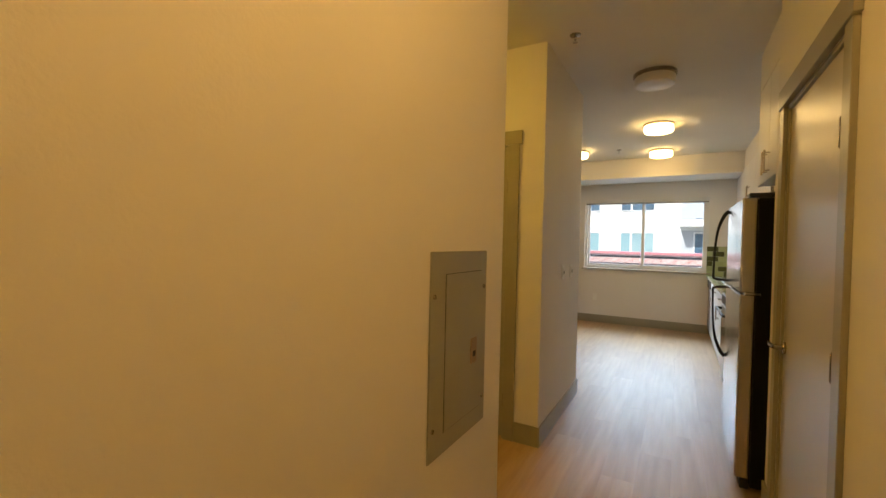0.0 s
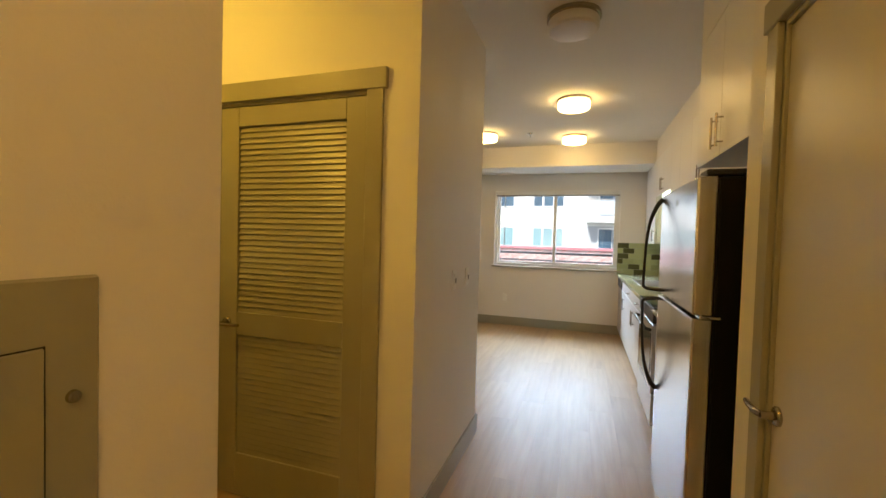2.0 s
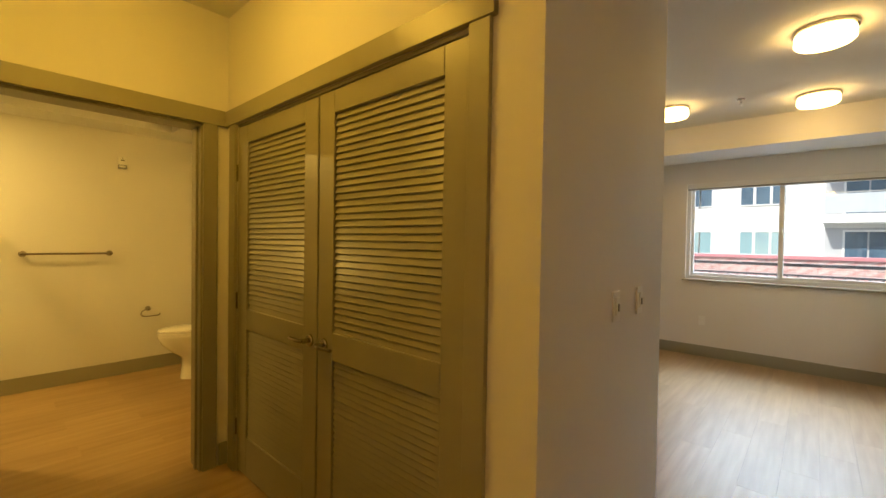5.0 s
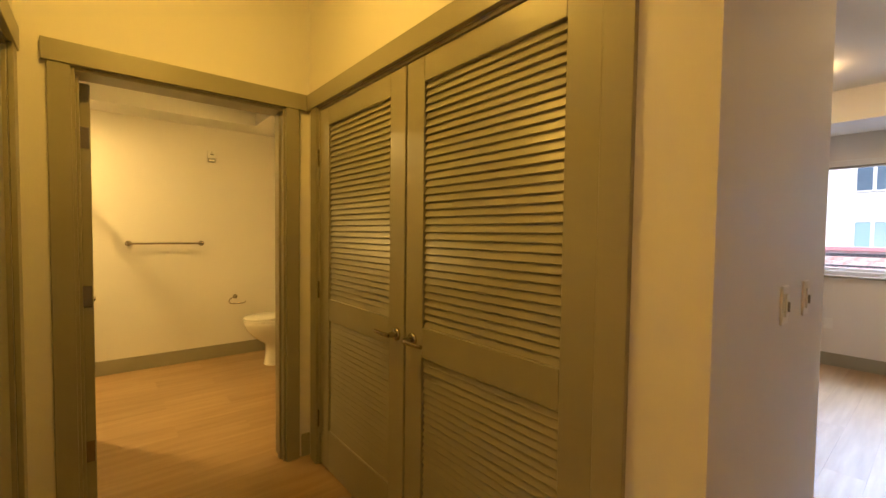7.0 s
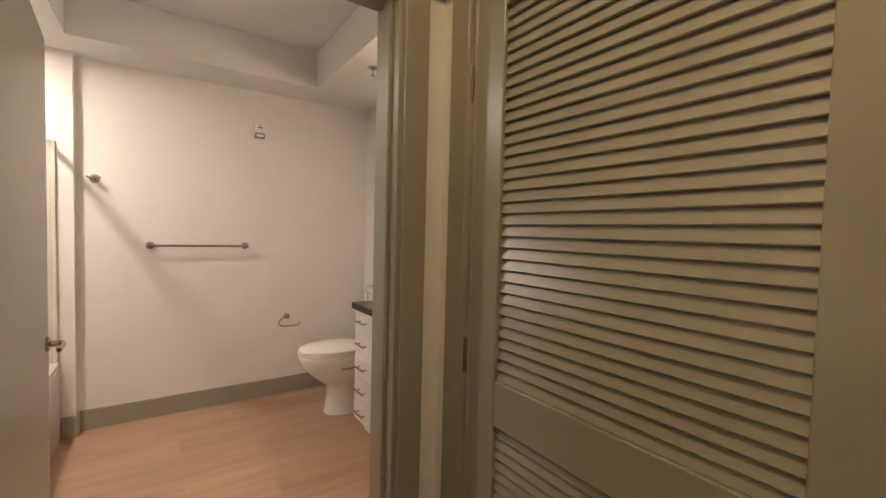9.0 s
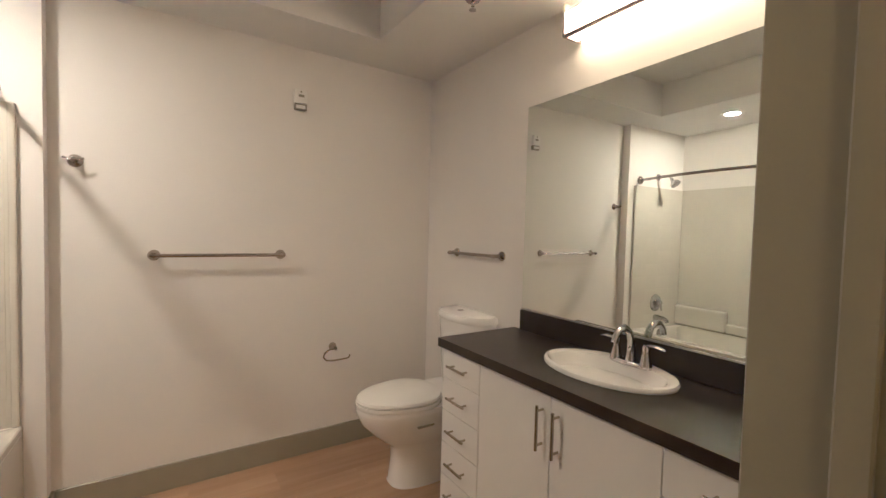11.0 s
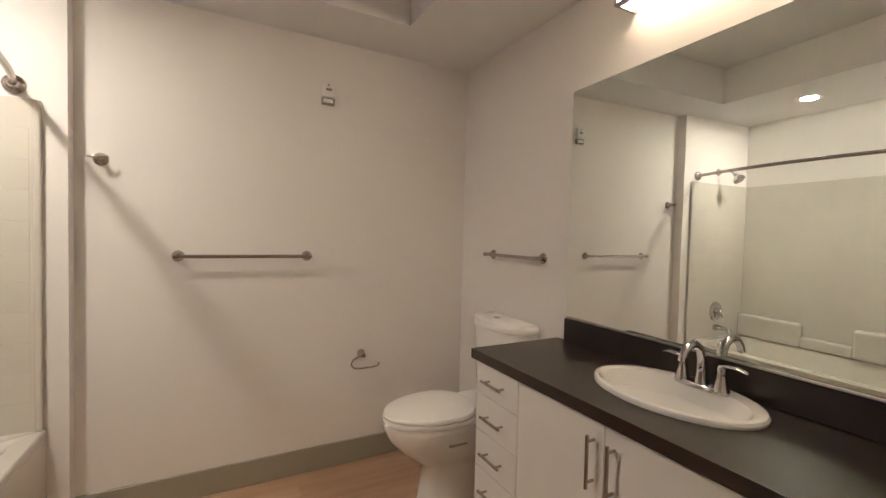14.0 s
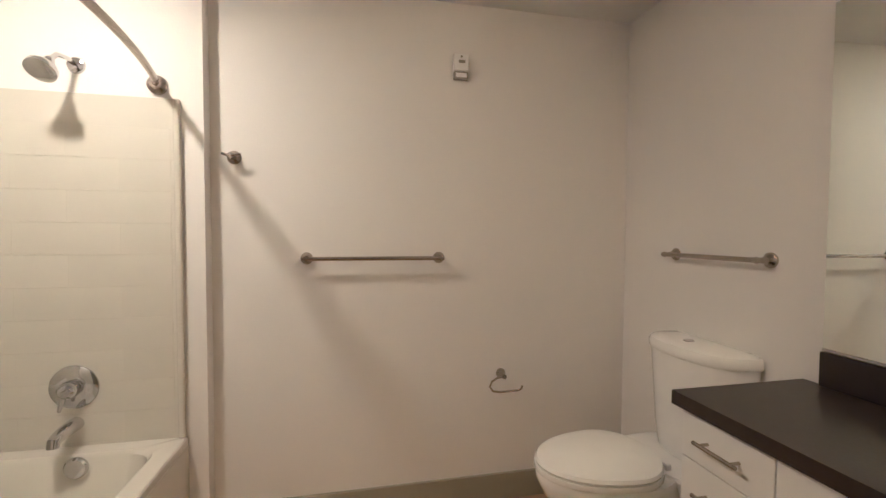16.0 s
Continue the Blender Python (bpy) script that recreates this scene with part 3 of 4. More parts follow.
# refrigerator
def smooth_line(pts, radii, steps=6):
    """A smooth run of points and radii through the given ones."""
    p = [np.array((*q, r)) for q, r in zip(pts, radii)]
    p = [2 * p[0] - p[1]] + p + [2 * p[-1] - p[-2]]
    out = []
    for i in range(1, len(p) - 2):
        for k in range(steps):
            u = k / steps
            out.append(0.5 * (2 * p[i] + (p[i + 1] - p[i - 1]) * u + (2 * p[i - 1] - 5 * p[i] + 4 * p[i + 1] - p[i + 2]) * u * u + (3 * p[i] - p[i - 1] - 3 * p[i + 1] + p[i + 2]) * u ** 3))
    out.append(p[-2])
    return [tuple(float(v) for v in q[:3]) for q in out], [float(q[3]) for q in out]


fr = thing("refrigerator", "stainless top-freezer refrigerator with black sides and black curved handles", "refrigerator", at=(-0.048, 4.620, 0))
FW = 0.770
part("body", bx(0.345, 1.03, 0, FW, 0.03, 1.655, bev=0.004), FRSIDE, fr, "textured black cabinet")
for nm, z0, z1 in (("freezer_door", 1.125, 1.66), ("fresh_food_door", 0.075, 1.112)):
    d = part(nm, bx(0.270, 0.340, 0.0, FW, z0, z1, bev=0.008, seg=3), FRIDGE, fr, "brushed stainless door")
    part("door_gasket", bx(0.3395, 0.3465, 0.012, FW - 0.012, z0 + 0.01, z1 - 0.01), BLACK, d)
for nm, pts in (("freezer_handle", [(0.268, 0.715, 1.635), (0.240, 0.715, 1.60), (0.210, 0.715, 1.52), (0.195, 0.715, 1.42), (0.189, 0.715, 1.30), (0.187, 0.715, 1.20), (0.194, 0.715, 1.152), (0.272, 0.715, 1.142)]),
                ("fresh_food_handle", [(0.268, 0.715, 0.60), (0.240, 0.715, 0.635), (0.210, 0.715, 0.72), (0.195, 0.715, 0.82), (0.189, 0.715, 0.93), (0.187, 0.715, 1.035), (0.194, 0.715, 1.085), (0.272, 0.715, 1.096)])):
    part(nm, tube(bmesh.new(), *smooth_line(pts, [0.014, 0.012, 0.009, 0.0075, 0.007, 0.0075, 0.009, 0.010]), 12), BLACK, fr, "black curved handle", True)
part("hinge_cover", bx(0.30, 0.50, 0.006, 0.11, 1.662, 1.686, bev=0.006, seg=2), BLACK, fr, "black hinge cover")
mh = bx(0.292, 0.365, -0.004, 0.05, 1.113, 1.124, bev=0.002)
tube(mh, [(0.300, 0.010, 1.105), (0.300, 0.010, 1.132)], 0.007, 10)
part("middle_hinge", mh, CHROME, fr, "bright middle hinge")
part("kick_grille", bx(0.30, 0.34, 0.01, FW - 0.01, 0.012, 0.07, bev=0.004), BLACK, fr)
for yy in (0.06, FW - 0.06):
    part("roller", tube(bmesh.new(), [(0.33, yy - 0.012, 0.016), (0.33, yy + 0.012, 0.016)], 0.016), BLACK, fr, "", True)
part("badge", bx(0.268, 0.271, FW - 0.42, FW - 0.39, 1.575, 1.600, bev=0.001), NICKEL, fr, "small bright badge")


def wall_cabinet(x0, y0, y1, z0, z1, doors):
    """doors: (y0, y1, side of the handle)."""
    c = thing("wall_cabinet", "white flat-front wall cabinet with satin bar handles", "kitchen cabinet", "kitchen wall cabinets", (x0, y0, z0))
    part("body", bx(0.024, XK - x0, 0.001, y1 - y0 - 0.001, 0, z1 - z0), CAB, c)
    for a, b, side in doors:
        f = part("door", bx(0, 0.019, a - y0 + 0.0015, b - y0 - 0.0015, -0.004, z1 - z0 - 0.002, bev=0.0015), CAB, c)
        yy = (a + 0.04 if side == 0 else b - 0.04) - y0
        bar_handle(f, (0, yy, 0.03), (0, yy, 0.175), (-1, 0, 0))
    return c


ZU = 2.46
XU = 0.665
wall_cabinet(0.385, 4.535, 5.40, 1.81, ZU, [(4.535, 5.000, 1), (5.000, 5.40, 0)])
wall_cabinet(XU, 5.405, 6.13, 1.385, ZU, [(5.405, 6.13, 1)])
wall_cabinet(XU, 6.13, 6.89, 1.84, ZU, [(6.13, 6.51, 1), (6.51, 6.89, 0)])
wall_cabinet(XU, 6.89, 7.75, 1.385, ZU, [(6.89, 7.32, 1), (7.32, 7.75, 0)])
wall_cabinet(XU, 7.75, 8.66, 1.98, ZU, [(7.75, 8.205, 1), (8.205, 8.66, 0)])
wall_cabinet(XU, 8.66, FAR - 0.003, 1.385, ZU, [(8.66, FAR - 0.003, 0)])
structure("bulkhead", [(0.385, XK, 4.53, 5.40, ZU + 0.002, H), (XU + 0.012, XK, 5.40, 8.84, ZU + 0.002, H)], PAINT, "painted bulkhead over the cabinets")
rh = thing("range_hood", "white under-cabinet range hood", "range hood")
part("hood", bx(0.50, XK, 6.135, 6.885, 1.70, 1.835, bev=0.006), CAB, rh)
ul = thing("under_cabinet_light", "small lit lamp under the short cabinet", "lamp")
part("lamp_body", bx(0.70, 0.78, 8.0, 8.40, 1.955, 1.975, bev=0.004), TUBEGLASS, ul)

# ---- beyond the window ----
FACADE = material("white_stucco", (0.80, 0.80, 0.78), 0.9, scale=0.4, bump=0.3, bump_scale=30)
GREYWALL = material("grey_stucco", (0.50, 0.51, 0.53), 0.9, scale=0.4, bump=0.3, bump_scale=30)
TEAL = material("dusty_blue_panel", (0.26, 0.42, 0.46), 0.7, scale=0.6)
DARKGLASS = material("dark_window_glass", (0.10, 0.17, 0.24), 0.08, scale=0.7, colour2=(0.06, 0.10, 0.15))
PALEGLASS = material("pale_blind_glass", (0.38, 0.52, 0.52), 0.15, scale=0.8, colour2=(0.25, 0.38, 0.42))
RAILPANEL = material("translucent_panel", (0.55, 0.60, 0.66), 0.4, scale=1.0)
MORTAR = material("pale_mortar", (0.62, 0.56, 0.52), 0.9, scale=3)
REDCOPE = material("red_coping", (0.50, 0.19, 0.20), 0.6, scale=2)
REDROOF = material("red_brick", (0.52, 0.27, 0.24), 0.85, colour2=(0.66, 0.56, 0.52), scale=6, bump=0.4, bump_scale=60, random_value=0.12)
RAIL = material("dark_bronze_rail", (0.05, 0.04, 0.04), 0.5, scale=5)
ASPHALT = material("courtyard_paving", (0.20, 0.19, 0.18), 0.9, scale=0.6, bump=0.4)
structure("ground", [(-300, 300, 9.9, 900, -3.3, -3.1), (-300, 300, -900, 9.9, -3.3, -3.1)], ASPHALT, "paved courtyard")

# ---- bathroom ----
van = thing("vanity_cabinet", "white flat-front vanity with four drawers and two doors", "bathroom vanity")
VX0, VY0, ZV = -4.565, 4.875, 0.878
part("body", bx(VX0 + 0.002, XE - 0.003, VY0 + 0.018, YV - 0.002, 0.10, ZV - 0.04), CAB, van)
part("toe_kick", bx(VX0 + 0.01, XE - 0.003, VY0 + 0.075, VY0 + 0.09, 0, 0.10), CAB, van)


def vfront(nm, x0, x1, z0, z1, h):
    f = part(nm, bx(x0 + 0.0015, x1 - 0.0015, VY0, VY0 + 0.018, z0, z1, bev=0.0015), CAB, van)
    m = (x0 + x1) / 2
    if h == "h":
        bar_handle(f, (m - 0.065, VY0, (z0 + z1) / 2), (m + 0.065, VY0, (z0 + z1) / 2), (0, -1, 0), 0.0055, 0.03)
    elif h:
        xx = x1 - 0.035 if h == "r" else x0 + 0.035
        bar_handle(f, (xx, VY0, z1 - 0.20), (xx, VY0, z1 - 0.045), (0, -1, 0), 0.0055, 0.03)


DX = VX0 + 0.275
for z0, z1 in ((0.700, 0.836), (0.548, 0.697), (0.396, 0.545), (0.244, 0.393), (0.105, 0.241)):
    vfront("drawer_front", VX0, DX, z0, z1, "h")
vfront("door", DX, -3.905, 0.105, 0.836, "r")
vfront("door", -3.905, -3.525, 0.105, 0.836, "l")
vfront("drawer_front", -3.525, XE - 0.004, 0.700, 0.836, "h")
vfront("drawer_front", -3.525, XE - 0.004, 0.400, 0.697, "h")
vfront("drawer_front", -3.525, XE - 0.004, 0.105, 0.397, "h")

# countertop with an oval cut-out
SXC, SYC = -3.895, 5.150
SRX, SRY = 0.254, 0.178


def counter_mesh():
    bm = bmesh.new()
    x0, x1, y0, y1, z0, z1 = VX0 - 0.022, XE - 0.002, 4.857, YV - 0.001, ZV - 0.040, ZV
    n = 48
    inner = [(SXC + (SRX - 0.025) * math.cos(2 * math.pi * i / n), SYC + (SRY - 0.025) * math.sin(2 * math.pi * i / n)) for i in range(n)]
    outer = []
    for i in range(n):
        a = 2 * math.pi * i / n
        c, s = math.cos(a), math.sin(a)
        k = min((x1 - SXC) / c if c > 1e-9 else 1e9, (x0 - SXC) / c if c < -1e-9 else 1e9, (y1 - SYC) / s if s > 1e-9 else 1e9, (y0 - SYC) / s if s < -1e-9 else 1e9)
        outer.append((SXC + k * c, SYC + k * s))
    corners = [(x1, y1), (x0, y1), (x0, y0), (x1, y0)]
    for cx, cy in corners:
        j = min(range(n), key=lambda i: (outer[i][0] - cx) ** 2 + (outer[i][1] - cy) ** 2)
        outer[j] = (cx, cy)
    rings = []
    for ringpts, z in ((inner, z0), (inner, z1), (outer, z1), (outer, z0)):
        rings.append([bm.verts.new((px, py, z)) for px, py in ringpts])
    rings.append(rings[0])
    for a, b in zip(rings, rings[1:]):
        for k in range(n):
            bm.faces.new((a[k], a[(k + 1) % n], b[(k + 1) % n], b[k]))
    return bm


vt = thing("bathroom_worktop", "dark espresso laminate vanity top with a raised backsplash", "worktop")
part("top", counter_mesh(), DARKTOP, vt)
part("backsplash", bx(VX0 + 0.035, XE - 0.002, YV - 0.020, YV - 0.001, ZV + 0.0005, ZV + 0.104, bev=0.002), DARKTOP, vt)

sk = thing("bathroom_sink", "oval white drop-in porcelain sink", "sink", at=(SXC, SYC, ZV))
bm = bmesh.new()
rings = []
for f, z in ((1.0, 0.0), (1.005, 0.008), (0.985, 0.016), (0.94, 0.019), (0.885, 0.014), (0.855, 0.0), (0.82, -0.03), (0.74, -0.075), (0.58, -0.115), (0.35, -0.135), (0.12, -0.140)):
    drop = 0.016 if f < 0.9 else 0
    rings.append([(SRX * f * math.cos(a), (SRY * f + (0 if f > 0.9 else -0.012)) * math.sin(a) - drop, z) for a in (2 * math.pi * i / 48 for i in range(48))])
loft(bm, rings, False, True)
part("basin", bm, PORC, sk, "", True)
part("drain", lathe(bmesh.new(), [(0, -0.134), (0.024, -0.134), (0.026, -0.138)], T((0, -0.012, 0))), CHROME, sk, "chrome drain", True)

vf = thing("bathroom_faucet", "chrome two-handle centerset faucet", "faucet", at=(SXC + 0.026, SYC + 0.112, ZV + 0.012))
bm = bmesh.new()
for f, z in ((1, 0), (1, 0.010), (0.9, 0.016)):
    pass
loft(bm, [[(0.085 * f * math.cos(a), 0.028 * f * math.sin(a), z) for a in (2 * math.pi * i / 32 for i in range(32))] for f, z in ((1, 0), (1, 0.010), (0.86, 0.017))])
part("deck_plate", bm, CHROME, vf, "", True)
part("spout", tube(bmesh.new(), [(0, 0, 0.012), (0, 0.002, 0.05), (0, -0.002, 0.095), (0, -0.018, 0.128), (0, -0.045, 0.146), (0, -0.075, 0.140), (0, -0.098, 0.118), (0, -0.106, 0.095)], [0.021, 0.017, 0.0145, 0.0135, 0.013, 0.0125, 0.012, 0.012]), CHROME, vf, "", True)
part("lift_rod", tube(bmesh.new(), [(0, 0.022, 0.015), (0, 0.024, 0.075)], [0.003, 0.005], 8), CHROME, vf, "", True)
for s in (-1, 1):
    h = part("faucet_handle", lathe(bmesh.new(), [(0.024, 0.010), (0.019, 0.030), (0.013, 0.062), (0.014, 0.078), (0.010, 0.086), (0, 0.088)], T((s * 0.060, 0, 0))), CHROME, vf, "", True)
    lb = bmesh.new()
    loft(lb, [[(s * (0.060 + x), w * math.cos(a), z + t * math.sin(a)) for a in (2 * math.pi * i / 12 for i in range(12))] for x, w, z, t in ((-0.008, 0.007, 0.080, 0.005), (0.015, 0.012, 0.088, 0.005), (0.045, 0.013, 0.090, 0.004), (0.064, 0.011, 0.085, 0.003), (0.072, 0.004, 0.082, 0.002))])
    part("handle_blade", lb, CHROME, h, "", True)

mir = thing("wall_mirror", "large frameless wall mirror over the vanity", "mirror", at=(-4.530, YV - 0.001, 0))
mir.rotation_euler = (0, 0, radians(-1.9))
part("glass", bx(0, 1.358, -0.006, -0.001, 0.992, 2.018), MIRROR, mir)
part("bottom_channel", bx(0, 1.358, -0.010, -0.0005, 0.984, 0.991, bev=0.001), STEEL, mir, "thin metal channel")

vl = thing("vanity_light", "lit vanity light bar with frosted glass and a nickel frame", "wall light", at=(-3.785, YV, 2.298))
part("back_plate", bx(-0.435, 0.435, -0.03, -0.001, -0.045, 0.045, bev=0.003), NICKEL, vl)
vg = bmesh.new()
loft(vg, [[(x, -0.03 - 0.085 * math.sin(a), 0.066 * math.cos(a)) for a in np.linspace(0, math.pi, 14)] for x in (-0.430, 0.430)])
part("glass_shade", vg, VANGLASS, vl, "frosted glowing glass", True)
for x in (-0.4355, 0.4355):
    part("end_cap", bx(x - 0.005, x + 0.005, -0.120, -0.002, -0.072, 0.070, bev=0.002), NICKEL, vl, "nickel end cap")
part("bottom_rail", bx(-0.435, 0.435, -0.124, -0.108, -0.078, -0.064, bev=0.002), NICKEL, vl, "nickel rail")

# toilet
to = thing("toilet", "white two-piece toilet with a closed lid", "toilet", at=(-4.95, YV, 0))


def oval(cx, cy, rx, ryf, ryb, z, n=40, p=2.0):
    out = []
    for i in range(n):
        a = 2 * math.pi * i / n
        c, s = math.cos(a), math.sin(a)
        ry = ryb if s > 0 else ryf
        out.append((cx + rx * math.copysign(abs(c) ** (2 / p), c), cy + ry * math.copysign(abs(s) ** (2 / p), s), z))
    return out


bm = bmesh.new()
loft(bm, [oval(0, -0.28, 0.120, 0.262, 0.26, 0.0, p=2.8), oval(0, -0.28, 0.117, 0.256, 0.26, 0.014, p=2.8), oval(0, -0.28, 0.112, 0.245, 0.26, 0.120, p=2.7), oval(0, -0.28, 0.113, 0.248, 0.26, 0.195, p=2.6),
          oval(0, -0.29, 0.118, 0.258, 0.26, 0.222, p=2.5), oval(0, -0.32, 0.138, 0.272, 0.26, 0.252, p=2.3), oval(0, -0.355, 0.161, 0.292, 0.25, 0.300, p=2.1), oval(0, -0.385, 0.180, 0.318, 0.23, 0.360), oval(0, -0.40, 0.190, 0.331, 0.22, 0.420), oval(0, -0.40, 0.191, 0.333, 0.22, 0.438), oval(0, -0.40, 0.187, 0.328, 0.22, 0.450)])
part("bowl", bm, PORC, to, "", True)
bm = bmesh.new()
loft(bm, [oval(0, -0.17, 0.10, 0.06, 0.13, 0.2250, p=3), oval(0, -0.17, 0.16, 0.10, 0.15, 0.3713, p=3), oval(0, -0.17, 0.185, 0.13, 0.16, 0.4444, p=3.2), oval(0, -0.17, 0.180, 0.125, 0.155, 0.4590, p=3.2)])
part("tank_deck", bm, PORC, to, "", True)
bm = bmesh.new()
loft(bm, [oval(0, -0.425, 0.189, 0.310, 0.170, 0.4523), oval(0, -0.425, 0.192, 0.313, 0.170, 0.4612), oval(0, -0.425, 0.190, 0.311, 0.170, 0.4725)])
part("seat", bm, PORC, to, "white seat", True)
bm = bmesh.new()
loft(bm, [oval(0, -0.425, 0.186, 0.305, 0.165, 0.4753), oval(0, -0.425, 0.190, 0.309, 0.167, 0.4838), oval(0, -0.425, 0.184, 0.302, 0.163, 0.4950), oval(0, -0.425, 0.12, 0.22, 0.11, 0.5029)])
part("lid", bm, PORC, to, "closed white lid", True)
bm = bmesh.new()
loft(bm, [oval(0.015, -0.012, 0.170, 0.150, 0.006, 0.452, p=2.7), oval(0.015, -0.012, 0.192, 0.155, 0.006, 0.55, p=2.7), oval(0.015, -0.012, 0.219, 0.170, 0.006, 0.860, p=2.7)])
part("tank", bm, PORC, to, "", True)
bm = bmesh.new()
loft(bm, [oval(0.015, -0.012, 0.225, 0.176, 0.008, 0.861, p=2.6), oval(0.015, -0.012, 0.229, 0.180, 0.009, 0.868, p=2.6), oval(0.015, -0.012, 0.229, 0.180, 0.009, 0.890, p=2.6), oval(0.015, -0.012, 0.222, 0.173, 0.008, 0.903, p=2.6), oval(0.015, -0.012, 0.185, 0.145, 0.006, 0.911, p=2.6)])
part("tank_lid", bm, PORC, to, "", True)
part("flush_button", lathe(bmesh.new(), [(0, 0.908), (0.020, 0.908), (0.020, 0.915), (0, 0.916)], T((0.0, -0.095, 0))), CHROME, to, "chrome flush button", True)
for a in (-0.10, 0.06):
    part("hinge_cap", bx(a, a + 0.04, -0.27, -0.245, 0.452, 0.480, bev=0.004), PORC, to)
part("supply_valve", tube(bmesh.new(), [(-0.19, -0.002, 0.16), (-0.19, -0.06, 0.16), (-0.17, -0.08, 0.22), (-0.15, -0.09, 0.40)], 0.006), CHROME, to, "chrome supply valve", True)

# Raised grey strip puts a finger recess's shade on the bowl's side.
part("recess_shade_strip", bx(0.168, 0.186, -0.475, -0.375, 0.358, 0.369, bev=0.004), GREYPL, to, "grey strip standing in for the shade of a finger recess")

# wall fittings


def rose(parent, m, r=0.027, label=""):
    bm = bmesh.new()
    lathe(bm, [(0, 0), (r, 0), (r, 0.005), (r * 0.8, 0.012), (r * 0.45, 0.022), (r * 0.36, 0.05), (r * 0.45, 0.062), (0, 0.066)], m)
    return part("mount", bm, NICKEL, parent, label, True)


def towel_bar(name, p0, p1, out, label):
    p0, p1, out = Vector(p0), Vector(p1), Vector(out)
    t = thing(name, label, "towel bar", "towel bars", tuple((p0 + p1) / 2))
    off = (p0 + p1) / 2
    q = out.to_track_quat("Z", "Y").to_matrix().to_4x4()
    rose(t, T(p0 - off) @ q)
    rose(t, T(p1 - off) @ q)
    d = (p1 - p0).normalized() * 0.016
    part("bar", tube(bmesh.new(), [p0 - off + out * 0.056 - d, p1 - off + out * 0.056 + d], 0.0095), NICKEL, t, "satin nickel bar", True)


towel_bar("towel_bar", (XF, 3.735, 1.219), (XF, 4.337, 1.219), (1, 0, 0), "long satin nickel towel bar on the wall beside the toilet")
towel_bar("towel_bar", (-5.135, YV, 1.247), (-4.705, YV, 1.247), (0, -1, 0), "short satin nickel towel bar above the toilet tank")
QX = Vector((1, 0, 0)).to_track_quat("Z", "Y").to_matrix().to_4x4()
rh2 = thing("robe_hook", "satin nickel robe hook on the bathroom wall", "robe hook", at=(XF, 3.440, 1.654))
rose(rh2, QX, 0.029)
part("hook", tube(bmesh.new(), [(0.05, -0.035, 0.008), (0.062, -0.02, 0.002), (0.062, 0.0, 0.0), (0.062, 0.02, 0.002), (0.05, 0.035, 0.008)], 0.006), NICKEL, rh2, "", True)
tpz = thing("toilet_paper_holder", "empty satin nickel toilet paper holder", "toilet paper holder", at=(XF, 4.655, 0.640))
rose(tpz, QX, 0.024)
part("arm", tube(bmesh.new(), [(0.058, 0.0, 0.0), (0.058, -0.035, -0.003), (0.058, -0.064, -0.020), (0.058, -0.074, -0.045), (0.058, -0.056, -0.068), (0.058, -0.02, -0.074), (0.058, 0.07, -0.072), (0.058, 0.088, -0.066), (0.058, 0.094, -0.050)], 0.005), NICKEL, tpz, "", True)
al = thing("wall_detector", "small white wall-mounted alarm unit with a grey lower panel", "alarm", at=(XF, 4.437, 2.118))
part("case", bx(0, 0.030, -0.036, 0.036, -0.020, 0.058, bev=0.004, seg=2), WHITEPL, al)
part("lower_case", bx(0, 0.024, -0.034, 0.036, -0.058, -0.022, bev=0.003), GREYPL, al, "grey lower panel")
part("grille", bx(0.030, 0.032, -0.014, 0.018, 0.014, 0.028, bev=0.001), GREYPL, al)
part("sensor", lathe(bmesh.new(), [(0.005, 0), (0.005, 0.003), (0, 0.004)], T((0.030, 0.0, 0.044)) @ QX, 12), GREYPL, al, "", True)
part("inner_panel", bx(0.024, 0.026, -0.026, 0.026, -0.050, -0.030, bev=0.001), WHITEPL, al)

# tub and surround
tub = thing("bathtub", "white acrylic alcove bathtub", "bathtub")
X0t, X1t, Y0t, Y1t, ZT = XF + PR + 0.002, -3.972, YT + 0.002, 3.272, 0.492
part("apron", bx(X0t, X1t, Y1t - 0.022, Y1t, 0, ZT - 0.032, bev=0.003), ACRYL, tub, "flat front apron")


def rr(x0, x1, y0, y1, z, r, n=8):
    pts = []
    for cx, cy, a0 in ((x1 - r, y1 - r, 0), (x0 + r, y1 - r, 90), (x0 + r, y0 + r, 180), (x1 - r, y0 + r, 270)):
        for k in range(n + 1):
            a = radians(a0 + 90 * k / n)
            pts.append((cx + r * math.cos(a), cy + r * math.sin(a), z))
    return pts


bm = bmesh.new()
loft(bm, [rr(X0t, X1t, Y0t, Y1t, ZT - 0.030, 0.006), rr(X0t, X1t, Y0t, Y1t, ZT - 0.006, 0.008), rr(X0t + 0.006, X1t - 0.006, Y0t + 0.006, Y1t - 0.006, ZT, 0.01),
          rr(X0t + 0.075, X1t - 0.07, Y0t + 0.06, Y1t - 0.072, ZT, 0.09), rr(X0t + 0.088, X1t - 0.085, Y0t + 0.07, Y1t - 0.085, ZT - 0.014, 0.09),
          rr(X0t + 0.12, X1t - 0.16, Y0t + 0.10, Y1t - 0.115, 0.20, 0.10), rr(X0t + 0.17, X1t - 0.28, Y0t + 0.15, Y1t - 0.16, 0.12, 0.10)], False, True)
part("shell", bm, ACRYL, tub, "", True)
sur = thing("tub_surround", "white moulded tub surround with a square tile pattern", "tub surround")
ZS = 1.862


